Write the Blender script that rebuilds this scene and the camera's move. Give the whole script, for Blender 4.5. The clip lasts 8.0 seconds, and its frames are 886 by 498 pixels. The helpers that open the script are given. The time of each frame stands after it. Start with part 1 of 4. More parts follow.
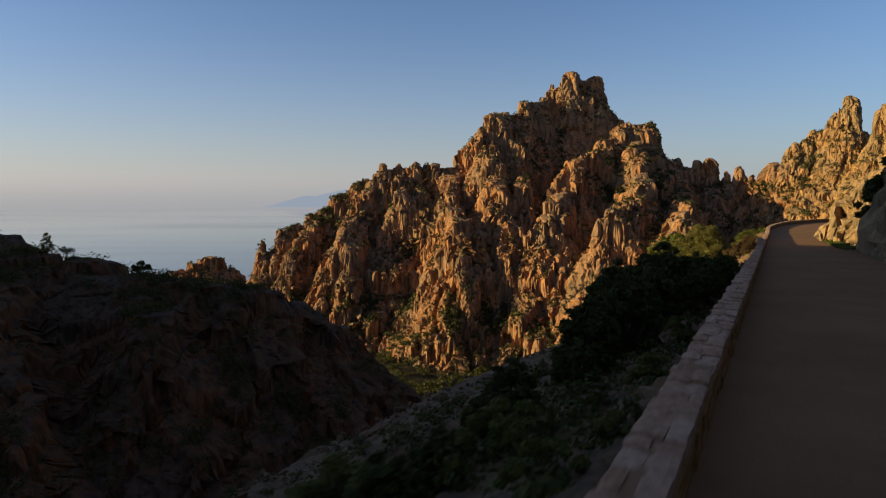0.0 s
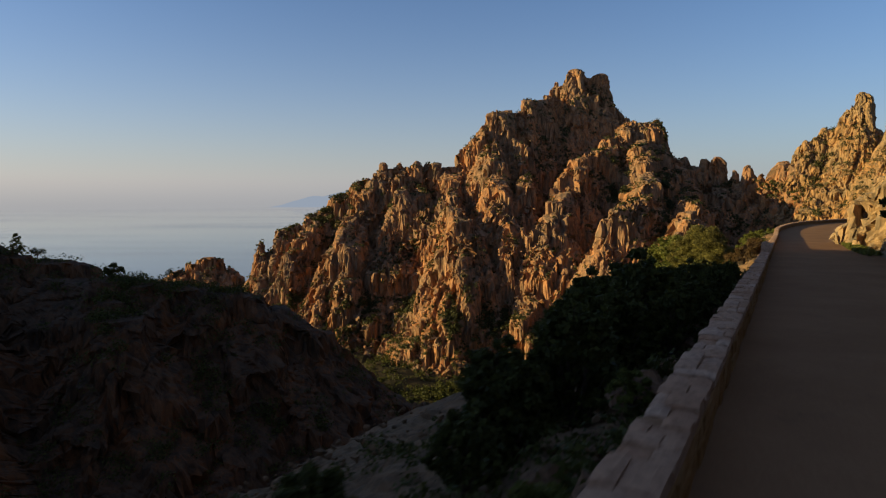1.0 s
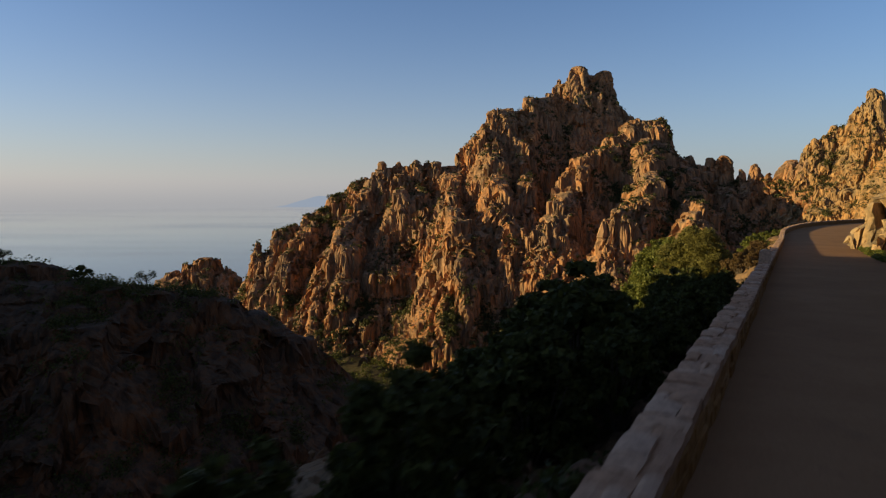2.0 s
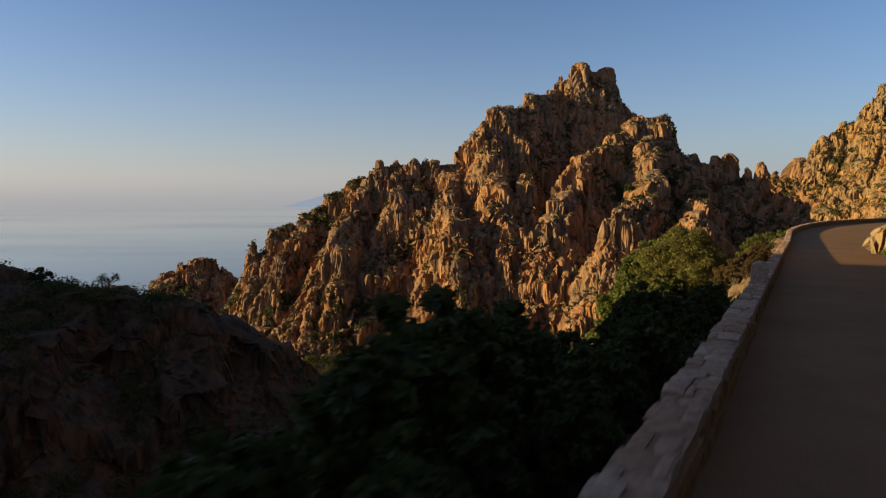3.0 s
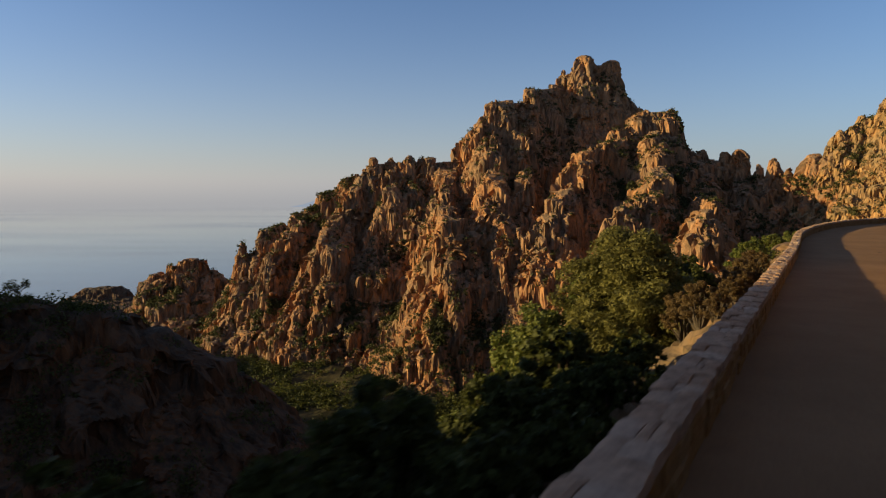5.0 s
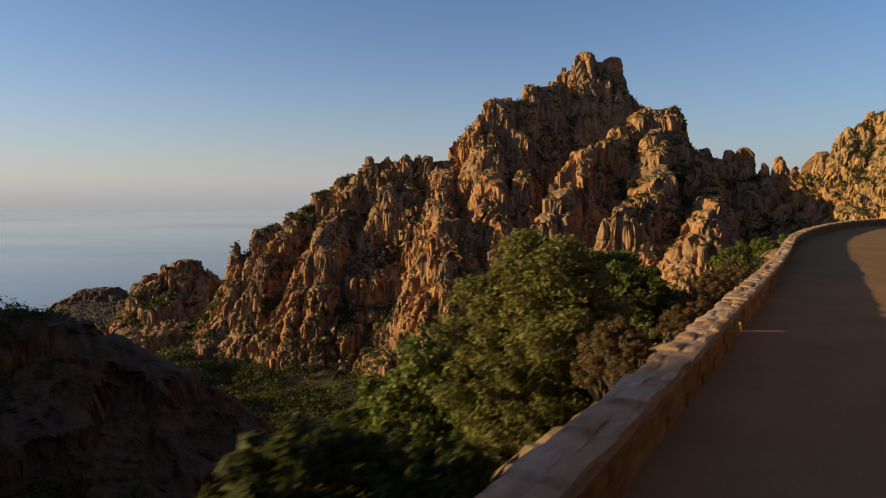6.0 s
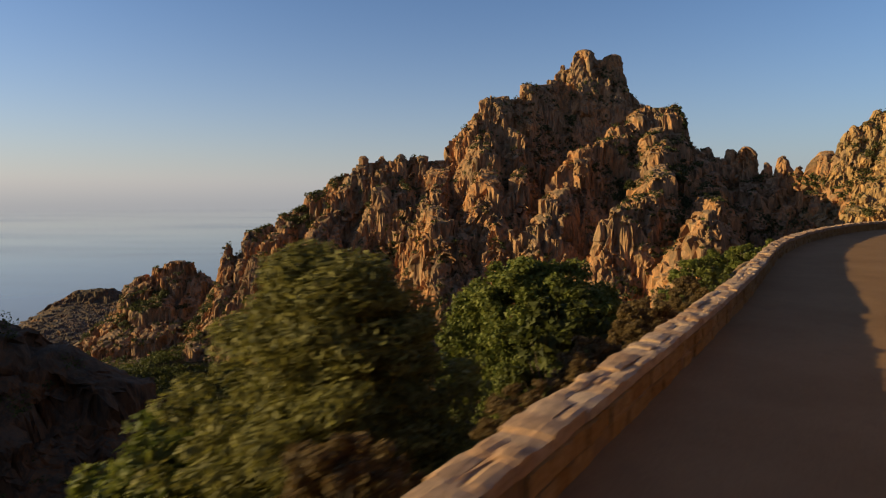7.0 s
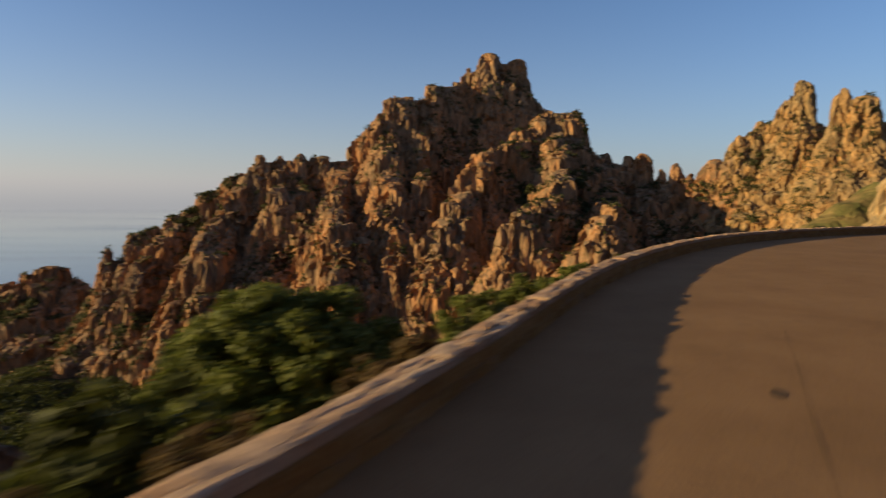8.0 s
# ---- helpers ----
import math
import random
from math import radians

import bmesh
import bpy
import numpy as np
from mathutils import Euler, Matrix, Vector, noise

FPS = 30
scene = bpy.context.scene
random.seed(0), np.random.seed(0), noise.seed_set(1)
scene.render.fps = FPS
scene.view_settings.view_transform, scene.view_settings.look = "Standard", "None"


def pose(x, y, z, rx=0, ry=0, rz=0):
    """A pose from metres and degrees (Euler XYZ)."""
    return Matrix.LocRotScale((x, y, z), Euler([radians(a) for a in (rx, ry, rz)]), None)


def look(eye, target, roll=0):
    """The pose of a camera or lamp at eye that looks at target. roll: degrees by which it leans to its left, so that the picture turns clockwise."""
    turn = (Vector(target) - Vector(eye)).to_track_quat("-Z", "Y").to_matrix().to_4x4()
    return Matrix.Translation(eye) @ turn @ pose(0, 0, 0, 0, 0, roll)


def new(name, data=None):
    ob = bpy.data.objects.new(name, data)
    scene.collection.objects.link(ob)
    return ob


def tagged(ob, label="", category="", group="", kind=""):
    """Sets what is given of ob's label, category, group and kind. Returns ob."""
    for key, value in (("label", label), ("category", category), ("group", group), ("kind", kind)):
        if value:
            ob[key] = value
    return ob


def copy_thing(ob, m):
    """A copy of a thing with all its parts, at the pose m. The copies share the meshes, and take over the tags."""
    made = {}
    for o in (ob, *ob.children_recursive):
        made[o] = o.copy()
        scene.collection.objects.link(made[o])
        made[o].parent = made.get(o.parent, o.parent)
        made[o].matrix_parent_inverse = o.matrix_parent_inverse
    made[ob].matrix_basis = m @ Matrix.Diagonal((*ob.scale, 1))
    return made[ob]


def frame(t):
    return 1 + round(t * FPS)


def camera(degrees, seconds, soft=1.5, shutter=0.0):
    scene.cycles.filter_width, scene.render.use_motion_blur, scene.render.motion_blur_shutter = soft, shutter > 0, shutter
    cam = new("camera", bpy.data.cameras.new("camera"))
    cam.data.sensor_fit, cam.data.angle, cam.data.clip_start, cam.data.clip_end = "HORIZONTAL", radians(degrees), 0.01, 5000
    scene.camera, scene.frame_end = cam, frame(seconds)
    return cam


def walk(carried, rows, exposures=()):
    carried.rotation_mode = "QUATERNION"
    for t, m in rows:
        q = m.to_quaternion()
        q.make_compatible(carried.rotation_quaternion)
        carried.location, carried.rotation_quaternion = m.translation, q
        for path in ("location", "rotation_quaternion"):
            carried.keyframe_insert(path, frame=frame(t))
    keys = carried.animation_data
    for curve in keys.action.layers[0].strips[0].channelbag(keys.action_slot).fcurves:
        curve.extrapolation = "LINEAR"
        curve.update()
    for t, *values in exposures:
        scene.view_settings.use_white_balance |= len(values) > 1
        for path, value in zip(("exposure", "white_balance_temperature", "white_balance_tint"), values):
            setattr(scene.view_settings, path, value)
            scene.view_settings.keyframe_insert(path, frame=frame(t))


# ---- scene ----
cam = camera(71.3, 8.0, soft=1.2, shutter=0.5)
METRES, EYE, TILT, LEAN, TURN = 78.0, 2.2, -5.3, 0.0, 0.0
ROWS = [
    (0.0, 0.0, 0.0, 0.0, 0.0, 0.0, 0.0),
    (0.5, 0.0264, 0.0496, 0.0018, 0.37, -0.0, -0.03),
    (1.0, 0.0557, 0.1024, 0.0043, 0.72, 0.03, -0.07),
    (1.5, 0.0827, 0.1508, 0.0069, 1.02, 0.03, -0.13),
    (3.0, 0.1687, 0.311, 0.0139, 1.83, -0.0, -0.16),
    (3.5, 0.1956, 0.3622, 0.0156, 2.07, -0.03, -0.23),
    (4.0, 0.2252, 0.4183, 0.0181, 2.34, -0.03, -0.22),
    (4.5, 0.2536, 0.4702, 0.0199, 2.61, -0.01, -0.24),
    (6.0, 0.348, 0.6303, 0.0277, 3.45, 0.01, -0.25),
    (6.5, 0.3779, 0.6805, 0.0307, 3.69, 0.04, -0.26),
    (7.0, 0.41, 0.7322, 0.0337, 3.85, 0.08, -0.32),
    (7.5, 0.4403, 0.7737, 0.0383, 2.09, 0.15, -0.38),
    (8.0, 0.5, 0.8639, 0.0438, -3.95, 0.41, -0.32),
]
walk(cam, [(t, pose(0, 0, EYE, TILT, LEAN, TURN) @ pose(METRES * x, METRES * y, METRES * z, 90 + pitch, roll, yaw)) for t, x, y, z, yaw, pitch, roll in ROWS])

# ------------------------------------------------------------ sky, sun, exposure
SUN_AZ, SUN_EL = -94.0, 10.3        # degrees from +y to the right, degrees up
SKY = 0.152
HAZE_FALL, HAZE_MOST = 8.0, 0.92
HAZE_FAR, HAZE_SUN = (2.0, 2.3, 2.7), (4.05, 3.65, 3.45)
HAZE_LOW = (2.3, 2.35, 2.5)
FILL_VEIL, FILL_VEIL_MOST = (0.85, 0.80, 0.95), 0.42
world = bpy.data.worlds.new("sky")
scene.world = world
world.use_nodes = True
wn = world.node_tree
wn.nodes.clear()
w_out = wn.nodes.new("ShaderNodeOutputWorld")
w_bg = wn.nodes.new("ShaderNodeBackground")
w_sky = wn.nodes.new("ShaderNodeTexSky")
w_sky.sky_type = "NISHITA"
w_sky.sun_disc = False
w_sky.sun_elevation = radians(SUN_EL)
w_sky.sun_rotation = radians(SUN_AZ)
w_sky.altitude = 400
w_sky.air_density = 1.0
w_sky.dust_density = 0.5
w_sky.ozone_density = 3.5


def wlink(a, b):
    wn.links.new(a, b)


def wmath(op, a, b=0.0, c=0.0):
    m = wn.nodes.new("ShaderNodeMath")
    m.operation = op
    for sock, val in zip(m.inputs, (a, b, c)):
        if hasattr(val, "is_linked"):
            wlink(val, sock)
        else:
            sock.default_value = val
    return m.outputs[0]


w_co = wn.nodes.new("ShaderNodeTexCoord")
w_sep = wn.nodes.new("ShaderNodeSeparateXYZ")
w_com = wn.nodes.new("ShaderNodeCombineXYZ")
wlink(w_co.outputs["Generated"], w_sep.inputs[0])
up = wmath("MAXIMUM", w_sep.outputs[2], 0.012)
wlink(w_sep.outputs[0], w_com.inputs[0])
wlink(w_sep.outputs[1], w_com.inputs[1])
wlink(up, w_com.inputs[2])
wlink(w_com.outputs[0], w_sky.inputs[0])
# a band of sea haze lies over the horizon, brighter towards the sun
sunward = wmath("MULTIPLY_ADD", w_sep.outputs[0], -0.5, 0.5)
haze_amount = wmath("MULTIPLY", wmath("POWER", 2.718, wmath("MULTIPLY", up, -HAZE_FALL)), HAZE_MOST)
w_haze = wn.nodes.new("ShaderNodeMix")
w_haze.data_type = "RGBA"
w_haze.inputs[6].default_value = (*HAZE_FAR, 1)
w_haze.inputs[7].default_value = (*HAZE_SUN, 1)
wlink(sunward, w_haze.inputs[0])
w_mix = wn.nodes.new("ShaderNodeMix")
w_mix.data_type = "RGBA"
wlink(haze_amount, w_mix.inputs[0])
w_tint = wn.nodes.new("ShaderNodeMix")
w_tint.data_type, w_tint.blend_type = "RGBA", "MULTIPLY"
w_tint.inputs[0].default_value = 1.0
w_tint.inputs[7].default_value = (0.86, 0.90, 1.02, 1)
wlink(w_sky.outputs[0], w_tint.inputs[6])
wlink(w_tint.outputs[2], w_mix.inputs[6])
wlink(w_haze.outputs[2], w_mix.inputs[7])
# a greyer layer close over the water
w_low = wn.nodes.new("ShaderNodeMix")
w_low.data_type = "RGBA"
w_low.inputs[7].default_value = (*HAZE_LOW, 1)
low = wn.nodes.new("ShaderNodeMapRange")
low.interpolation_type = "SMOOTHSTEP"
low.inputs[1].default_value, low.inputs[2].default_value, low.inputs[3].default_value, low.inputs[4].default_value = 0.028, -0.03, 0.0, 0.8
wlink(w_sep.outputs[2], low.inputs[0])
wlink(low.outputs[0], w_low.inputs[0])
wlink(w_mix.outputs[2], w_low.inputs[6])
# a pinkish veil added towards the zenith, out of view, to warm the fill light
w_fill_veil = wn.nodes.new("ShaderNodeMix")
w_fill_veil.data_type = "RGBA"
w_fill_veil.inputs[7].default_value = (*FILL_VEIL, 1)
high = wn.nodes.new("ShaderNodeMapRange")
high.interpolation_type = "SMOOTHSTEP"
high.inputs[1].default_value, high.inputs[2].default_value, high.inputs[3].default_value, high.inputs[4].default_value = 0.32, 0.62, 0.0, FILL_VEIL_MOST
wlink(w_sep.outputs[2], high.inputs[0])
wlink(high.outputs[0], w_fill_veil.inputs[0])
wlink(w_low.outputs[2], w_fill_veil.inputs[6])
wlink(w_fill_veil.outputs[2], w_bg.inputs["Color"])
w_bg.inputs["Strength"].default_value = SKY
wlink(w_bg.outputs[0], w_out.inputs[0])

sun_data = bpy.data.lights.new("sun", "SUN")
sun_data.energy, sun_data.angle, sun_data.color = 7.3, radians(0.5), (1.0, 0.775, 0.36)
sun = new("sun", sun_data)
az, el = radians(SUN_AZ), radians(SUN_EL)
SUN_DIR = Vector((math.sin(az) * math.cos(el), math.cos(az) * math.cos(el), math.sin(el)))
sun.matrix_basis = look(SUN_DIR * 300, (0, 0, 0))

# ------------------------------------------------------------ noise on arrays
def scramble(i, j, k, seed):
    """A 32-bit hash of whole-number places."""
    h = i.astype(np.uint32) * np.uint32(374761393) + j.astype(np.uint32) * np.uint32(668265263) + k.astype(np.uint32) * np.uint32(1274126177) + np.uint32(seed * 362437 & 0xFFFFFFFF)
    h = (h ^ (h >> np.uint32(13))) * np.uint32(1274126177)
    h = (h ^ (h >> np.uint32(16))) * np.uint32(2246822519)
    return h ^ (h >> np.uint32(15))


def lattice(i, j, k, seed):
    h = scramble(i, j, k, seed)
    return (h & np.uint32(0xFFFFFF)).astype(np.float32) * np.float32(1 / 0x1000000)


def vnoise(p, seed=0):
    """Smooth value noise in -1 .. 1 at an (n, 3) array."""
    c = np.floor(p).astype(np.int64)
    f = p - c
    f = f * f * f * (f * (f * 6 - 15) + 10)
    out = np.zeros(len(p))
    for a in (0, 1):
        wa = f[:, 0] if a else 1 - f[:, 0]
        for b in (0, 1):
            wb = wa * (f[:, 1] if b else 1 - f[:, 1])
            for d in (0, 1):
                wd = wb * (f[:, 2] if d else 1 - f[:, 2])
                out += wd * lattice(c[:, 0] + a, c[:, 1] + b, c[:, 2] + d, seed)
    return out * 2 - 1


def fbm(p, octaves=4, seed=0):
    out, amp = np.zeros(len(p)), 0.5
    for o in range(octaves):
        out += amp * vnoise(p * 2.03 ** o + 17.3 * o, seed + o)
        amp *= 0.5
    return out


def cells(p, seed=0):
    """Nearest and second nearest distance to scattered seeds, two random numbers of the nearest, and the way to it."""
    c = np.floor(p).astype(np.int32)
    u = (p - c).astype(np.float32)
    n = len(p)
    f1, f2 = np.full(n, 81.0, np.float32), np.full(n, 81.0, np.float32)
    best = np.zeros(n, np.uint32)
    way = np.zeros((3, n), np.float32)
    for m in range(27):
        a, b, d = m // 9 - 1, m // 3 % 3 - 1, m % 3 - 1
        h = scramble(c[:, 0] + a, c[:, 1] + b, c[:, 2] + d, seed)
        rx = (h & np.uint32(1023)).astype(np.float32) / 1024 + (a - u[:, 0])
        ry = (h >> np.uint32(10) & np.uint32(1023)).astype(np.float32) / 1024 + (b - u[:, 1])
        rz = (h >> np.uint32(20) & np.uint32(1023)).astype(np.float32) / 1024 + (d - u[:, 2])
        dist = rx * rx + ry * ry + rz * rz
        near = dist < f1
        f2 = np.where(near, f1, np.minimum(f2, dist))
        f1 = np.where(near, dist, f1)
        best[near] = h[near]
        for axis, r in enumerate((rx, ry, rz)):
            way[axis][near] = r[near]
    r1 = (best * np.uint32(2654435761) >> np.uint32(8)).astype(np.float32) / 0x1000000
    r2 = (best * np.uint32(2246822519) >> np.uint32(8)).astype(np.float32) / 0x1000000
    return np.sqrt(f1), np.sqrt(f2), r1, r2, way


# ------------------------------------------------------------ mesh helpers
def mesh_from(name, verts, faces, material=None, smooth=False):
    me = bpy.data.meshes.new(name)
    verts = np.ascontiguousarray(verts, dtype=np.float32)
    faces = np.ascontiguousarray(faces, dtype=np.int32)
    k = faces.shape[1]
    me.vertices.add(len(verts))
    me.vertices.foreach_set("co", verts.ravel())
    me.loops.add(faces.size)
    me.loops.foreach_set("vertex_index", faces.ravel())
    me.polygons.add(len(faces))
    me.polygons.foreach_set("loop_start", np.arange(0, faces.size, k, dtype=np.int32))
    me.polygons.foreach_set("use_smooth", np.full(len(faces), smooth))
    me.update(calc_edges=True)
    if material:
        me.materials.append(material)
    return me


def grid_faces(rows, cols):
    i = np.arange((rows - 1) * cols).reshape(rows - 1, cols)[:, :-1].ravel()
    return np.stack([i, i + 1, i + cols + 1, i + cols], 1)


def grid_normals(v, rows, cols):
    g = v.reshape(rows, cols, 3)
    n = np.cross(np.gradient(g, axis=1), np.gradient(g, axis=0)).reshape(-1, 3)
    n /= np.linalg.norm(n, axis=1)[:, None] + 1e-9
    return n


def part(name, bm, material, parent, label=""):
    """Links a bmesh as one mesh object under a thing or a part."""
    me = bpy.data.meshes.new(name)
    bm.to_mesh(me)
    bm.free()
    if material:
        me.materials.append(material)
    ob = new(name, me)
    ob.parent = parent
    return tagged(ob, label)


def part_mesh(name, me, parent, label=""):
    ob = new(name, me)
    ob.parent = parent
    return tagged(ob, label)


# ------------------------------------------------------------ materials
def node_mat(name):
    m = bpy.data.materials.new(name)
    m.use_nodes = True
    t = m.node_tree
    return m, t, t.nodes["Principled BSDF"]


def add_noise(t, scale, detail=6.0, rough=0.6, stretch=None, vec=None):
    n = t.nodes.new("ShaderNodeTexNoise")
    n.inputs["Scale"].default_value = scale
    n.inputs["Detail"].default_value = detail
    n.inputs["Roughness"].default_value = rough
    if vec is None:
        vec = t.nodes.new("ShaderNodeTexCoord").outputs["Object"]
    if stretch:
        mp = t.nodes.new("ShaderNodeMapping")
        mp.inputs["Scale"].default_value = stretch
        t.links.new(vec, mp.inputs["Vector"])
        vec = mp.outputs[0]
    t.links.new(vec, n.inputs["Vector"])
    return n.outputs["Fac"]


def ramp(t, fac, stops):
    r = t.nodes.new("ShaderNodeValToRGB")
    e = r.color_ramp.elements
    while len(e) < len(stops):
        e.new(0.5)
    for el_, (pos, col) in zip(e, stops):
        el_.position = pos
        el_.color = (*col, 1) if len(col) == 3 else col
    t.links.new(fac, r.inputs[0])
    return r.outputs[0]


def mix(t, fac, a, b, mode="MIX"):
    m = t.nodes.new("ShaderNodeMix")
    m.data_type, m.blend_type = "RGBA", mode
    for sock, val in ((m.inputs[0], fac), (m.inputs[6], a), (m.inputs[7], b)):
        if hasattr(val, "is_linked"):
            t.links.new(val, sock)
        elif isinstance(val, (int, float)):
            sock.default_value = val
        else:
            sock.default_value = (*val, 1)
    return m.outputs[2]


def maths(t, op, a, b=0.0):
    m = t.nodes.new("ShaderNodeMath")
    m.operation = op
    for sock, val in ((m.inputs[0], a), (m.inputs[1], b)):
        if hasattr(val, "is_linked"):
            t.links.new(val, sock)
        else:
            sock.default_value = val
    return m.outputs[0]


def bump(t, bsdf, height, strength, distance, below=None):
    b = t.nodes.new("ShaderNodeBump")
    b.inputs["Strength"].default_value = strength
    b.inputs["Distance"].default_value = distance
    t.links.new(height, b.inputs["Height"])
    if below is not None:
        t.links.new(below, b.inputs["Normal"])
    t.links.new(b.outputs[0], bsdf.inputs["Normal"])
    return b.outputs[0]


def rock_material(name, warm, pale, grey, unit):
    """Weathered granite: warm faces, pale scars, grey lichen on the ledges. unit: metres of the largest stain."""
    m, t, bsdf = node_mat(name)
    big = add_noise(t, 1.0 / unit, 5, 0.6)
    streak = add_noise(t, 5.0 / unit, 6, 0.65, (1, 1, 0.14))
    fine = add_noise(t, 22.0 / unit, 8, 0.7)
    col = ramp(t, streak, [(0.30, tuple(c * 0.72 for c in warm)), (0.50, warm), (0.72, pale)])
    col = mix(t, ramp(t, big, [(0.38, (0, 0, 0)), (0.60, (1, 1, 1))]), col, mix(t, 0.68, col, grey))
    geo = t.nodes.new("ShaderNodeNewGeometry")
    sep = t.nodes.new("ShaderNodeSeparateXYZ")
    t.links.new(geo.outputs["True Normal"], sep.inputs[0])
    flat = maths(t, "MULTIPLY_ADD", sep.outputs[2], 1.0)
    flat.node.inputs[2].default_value = -0.25
    lichen = maths(t, "MULTIPLY", ramp(t, flat, [(0.15, (0, 0, 0)), (0.55, (1, 1, 1))]), ramp(t, fine, [(0.35, (0, 0, 0)), (0.6, (1, 1, 1))]))
    col = mix(t, maths(t, "MULTIPLY", lichen, 0.85), col, grey)
    stain = add_noise(t, 9.0 / unit, 7, 0.7, (1, 1, 0.3))
    col = mix(t, ramp(t, stain, [(0.45, (0, 0, 0)), (0.60, (0.8, 0.8, 0.8))]), col, tuple(0.5 * c for c in grey))
    col = mix(t, 0.5, col, ramp(t, fine, [(0.3, (0.6, 0.6, 0.6)), (0.7, (1.0, 1.0, 1.0))]), "MULTIPLY")
    t.links.new(col, bsdf.inputs["Base Color"])
    bsdf.inputs["Roughness"].default_value = 0.9
    bsdf.inputs["Specular IOR Level"].default_value = 0.2
    b1 = bump(t, bsdf, streak, 0.5, unit * 0.03)
    b2 = bump(t, bsdf, fine, 0.6, unit * 0.016, b1)
    bump(t, bsdf, add_noise(t, 70.0 / unit, 4, 0.6), 0.6, unit * 0.005, b2)
    return m


ROCK = rock_material("granite", (0.455, 0.200, 0.076), (0.54, 0.28, 0.124), (0.255, 0.178, 0.112), 22.0)
ROCK_GOLD = rock_material("golden_granite", (0.45, 0.238, 0.088), (0.53, 0.315, 0.132), (0.27, 0.195, 0.11), 18.0)
# brown granite, darkened further: shade on spur and islet is in its colour
ROCK_SHADE_BROWN = rock_material("shade_dark_granite", (0.20, 0.082, 0.030), (0.23, 0.112, 0.05), (0.085, 0.064, 0.043), 16.0)
ROCK_PALE = rock_material("pale_granite", (0.42, 0.26, 0.12), (0.52, 0.36, 0.19), (0.28, 0.22, 0.14), 9.0)
ROCK_NEAR = rock_material("near_granite", (0.24, 0.128, 0.06), (0.31, 0.178, 0.09), (0.17, 0.12, 0.07), 5.0)


def leaf_material(name, dark, light):
    m, t, bsdf = node_mat(name)
    geo = t.nodes.new("ShaderNodeNewGeometry")
    col = ramp(t, geo.outputs["Random Per Island"], [(0.0, dark), (1.0, light)])
    patch = add_noise(t, 0.9, 3)
    col = mix(t, 0.6, col, ramp(t, patch, [(0.3, (0.5, 0.5, 0.45)), (0.7, (1, 1, 0.9))]), "MULTIPLY")
    t.links.new(col, bsdf.inputs["Base Color"])
    bsdf.inputs["Roughness"].default_value = 0.65
    bsdf.inputs["Specular IOR Level"].default_value = 0.25
    tr = t.nodes.new("ShaderNodeBsdfTranslucent")
    t.links.new(col, tr.inputs["Color"])
    both = t.nodes.new("ShaderNodeMixShader")
    both.inputs[0].default_value = 0.38
    t.links.new(bsdf.outputs[0], both.inputs[1])
    t.links.new(tr.outputs[0], both.inputs[2])
    t.links.new(both.outputs[0], t.nodes["Material Output"].inputs["Surface"])
    return m


PINE = leaf_material("pine_needles", (0.10, 0.096, 0.024), (0.27, 0.238, 0.066))
OAK = leaf_material("oak_leaves", (0.080, 0.105, 0.018), (0.215, 0.215, 0.048))
MAQUIS = leaf_material("maquis_leaves", (0.042, 0.050, 0.012), (0.115, 0.12, 0.026))
FARSCRUB = leaf_material("far_scrub", (0.048, 0.054, 0.019), (0.12, 0.116, 0.042))
DRY = leaf_material("dry_heather", (0.08, 0.05, 0.02), (0.22, 0.14, 0.06))


def plain_material(name, a, b, scale, rough=0.85, relief=0.01, shine=0.3):
    m, t, bsdf = node_mat(name)
    big = add_noise(t, scale, 6, 0.65)
    fine = add_noise(t, scale * 14, 6, 0.7)
    col = ramp(t, big, [(0.3, a), (0.7, b)])
    col = mix(t, 0.4, col, ramp(t, fine, [(0.3, (0.6, 0.6, 0.6)), (0.7, (1, 1, 1))]), "MULTIPLY")
    t.links.new(col, bsdf.inputs["Base Color"])
    bsdf.inputs["Roughness"].default_value = rough
    bsdf.inputs["Specular IOR Level"].default_value = shine
    bump(t, bsdf, fine, 0.6, relief)
    return m




def asphalt_material():
    """Old coarse chippings bound in pinkish bitumen: worn bands along the lanes, grain of two sizes."""
    m, t, bsdf = node_mat("worn_asphalt")
    big = add_noise(t, 0.35, 6, 0.65)
    chips = add_noise(t, 26.0, 5, 0.75)
    grit = add_noise(t, 90.0, 3, 0.7)
    col = ramp(t, big, [(0.3, (0.275, 0.153, 0.076)), (0.7, (0.365, 0.206, 0.104))])
    col = mix(t, 0.45, col, ramp(t, chips, [(0.32, (0.55, 0.55, 0.56)), (0.66, (1.1, 1.1, 1.1))]), "MULTIPLY")
    col = mix(t, 0.3, col, ramp(t, grit, [(0.35, (0.5, 0.5, 0.5)), (0.65, (1.0, 1.0, 1.0))]), "MULTIPLY")
    stain = add_noise(t, 1.6, 5, 0.6, (1.0, 1.0, 1.0))
    col = mix(t, ramp(t, stain, [(0.58, (0, 0, 0)), (0.74, (0.35, 0.35, 0.35))]), col, (0.15, 0.095, 0.06))
    t.links.new(col, bsdf.inputs["Base Color"])
    bsdf.inputs["Roughness"].default_value = 0.93
    bsdf.inputs["Specular IOR Level"].default_value = 0.04
    below = bump(t, bsdf, chips, 0.7, 0.02)
    bump(t, bsdf, grit, 0.5, 0.006, below)
    return m


ASPHALT = asphalt_material()

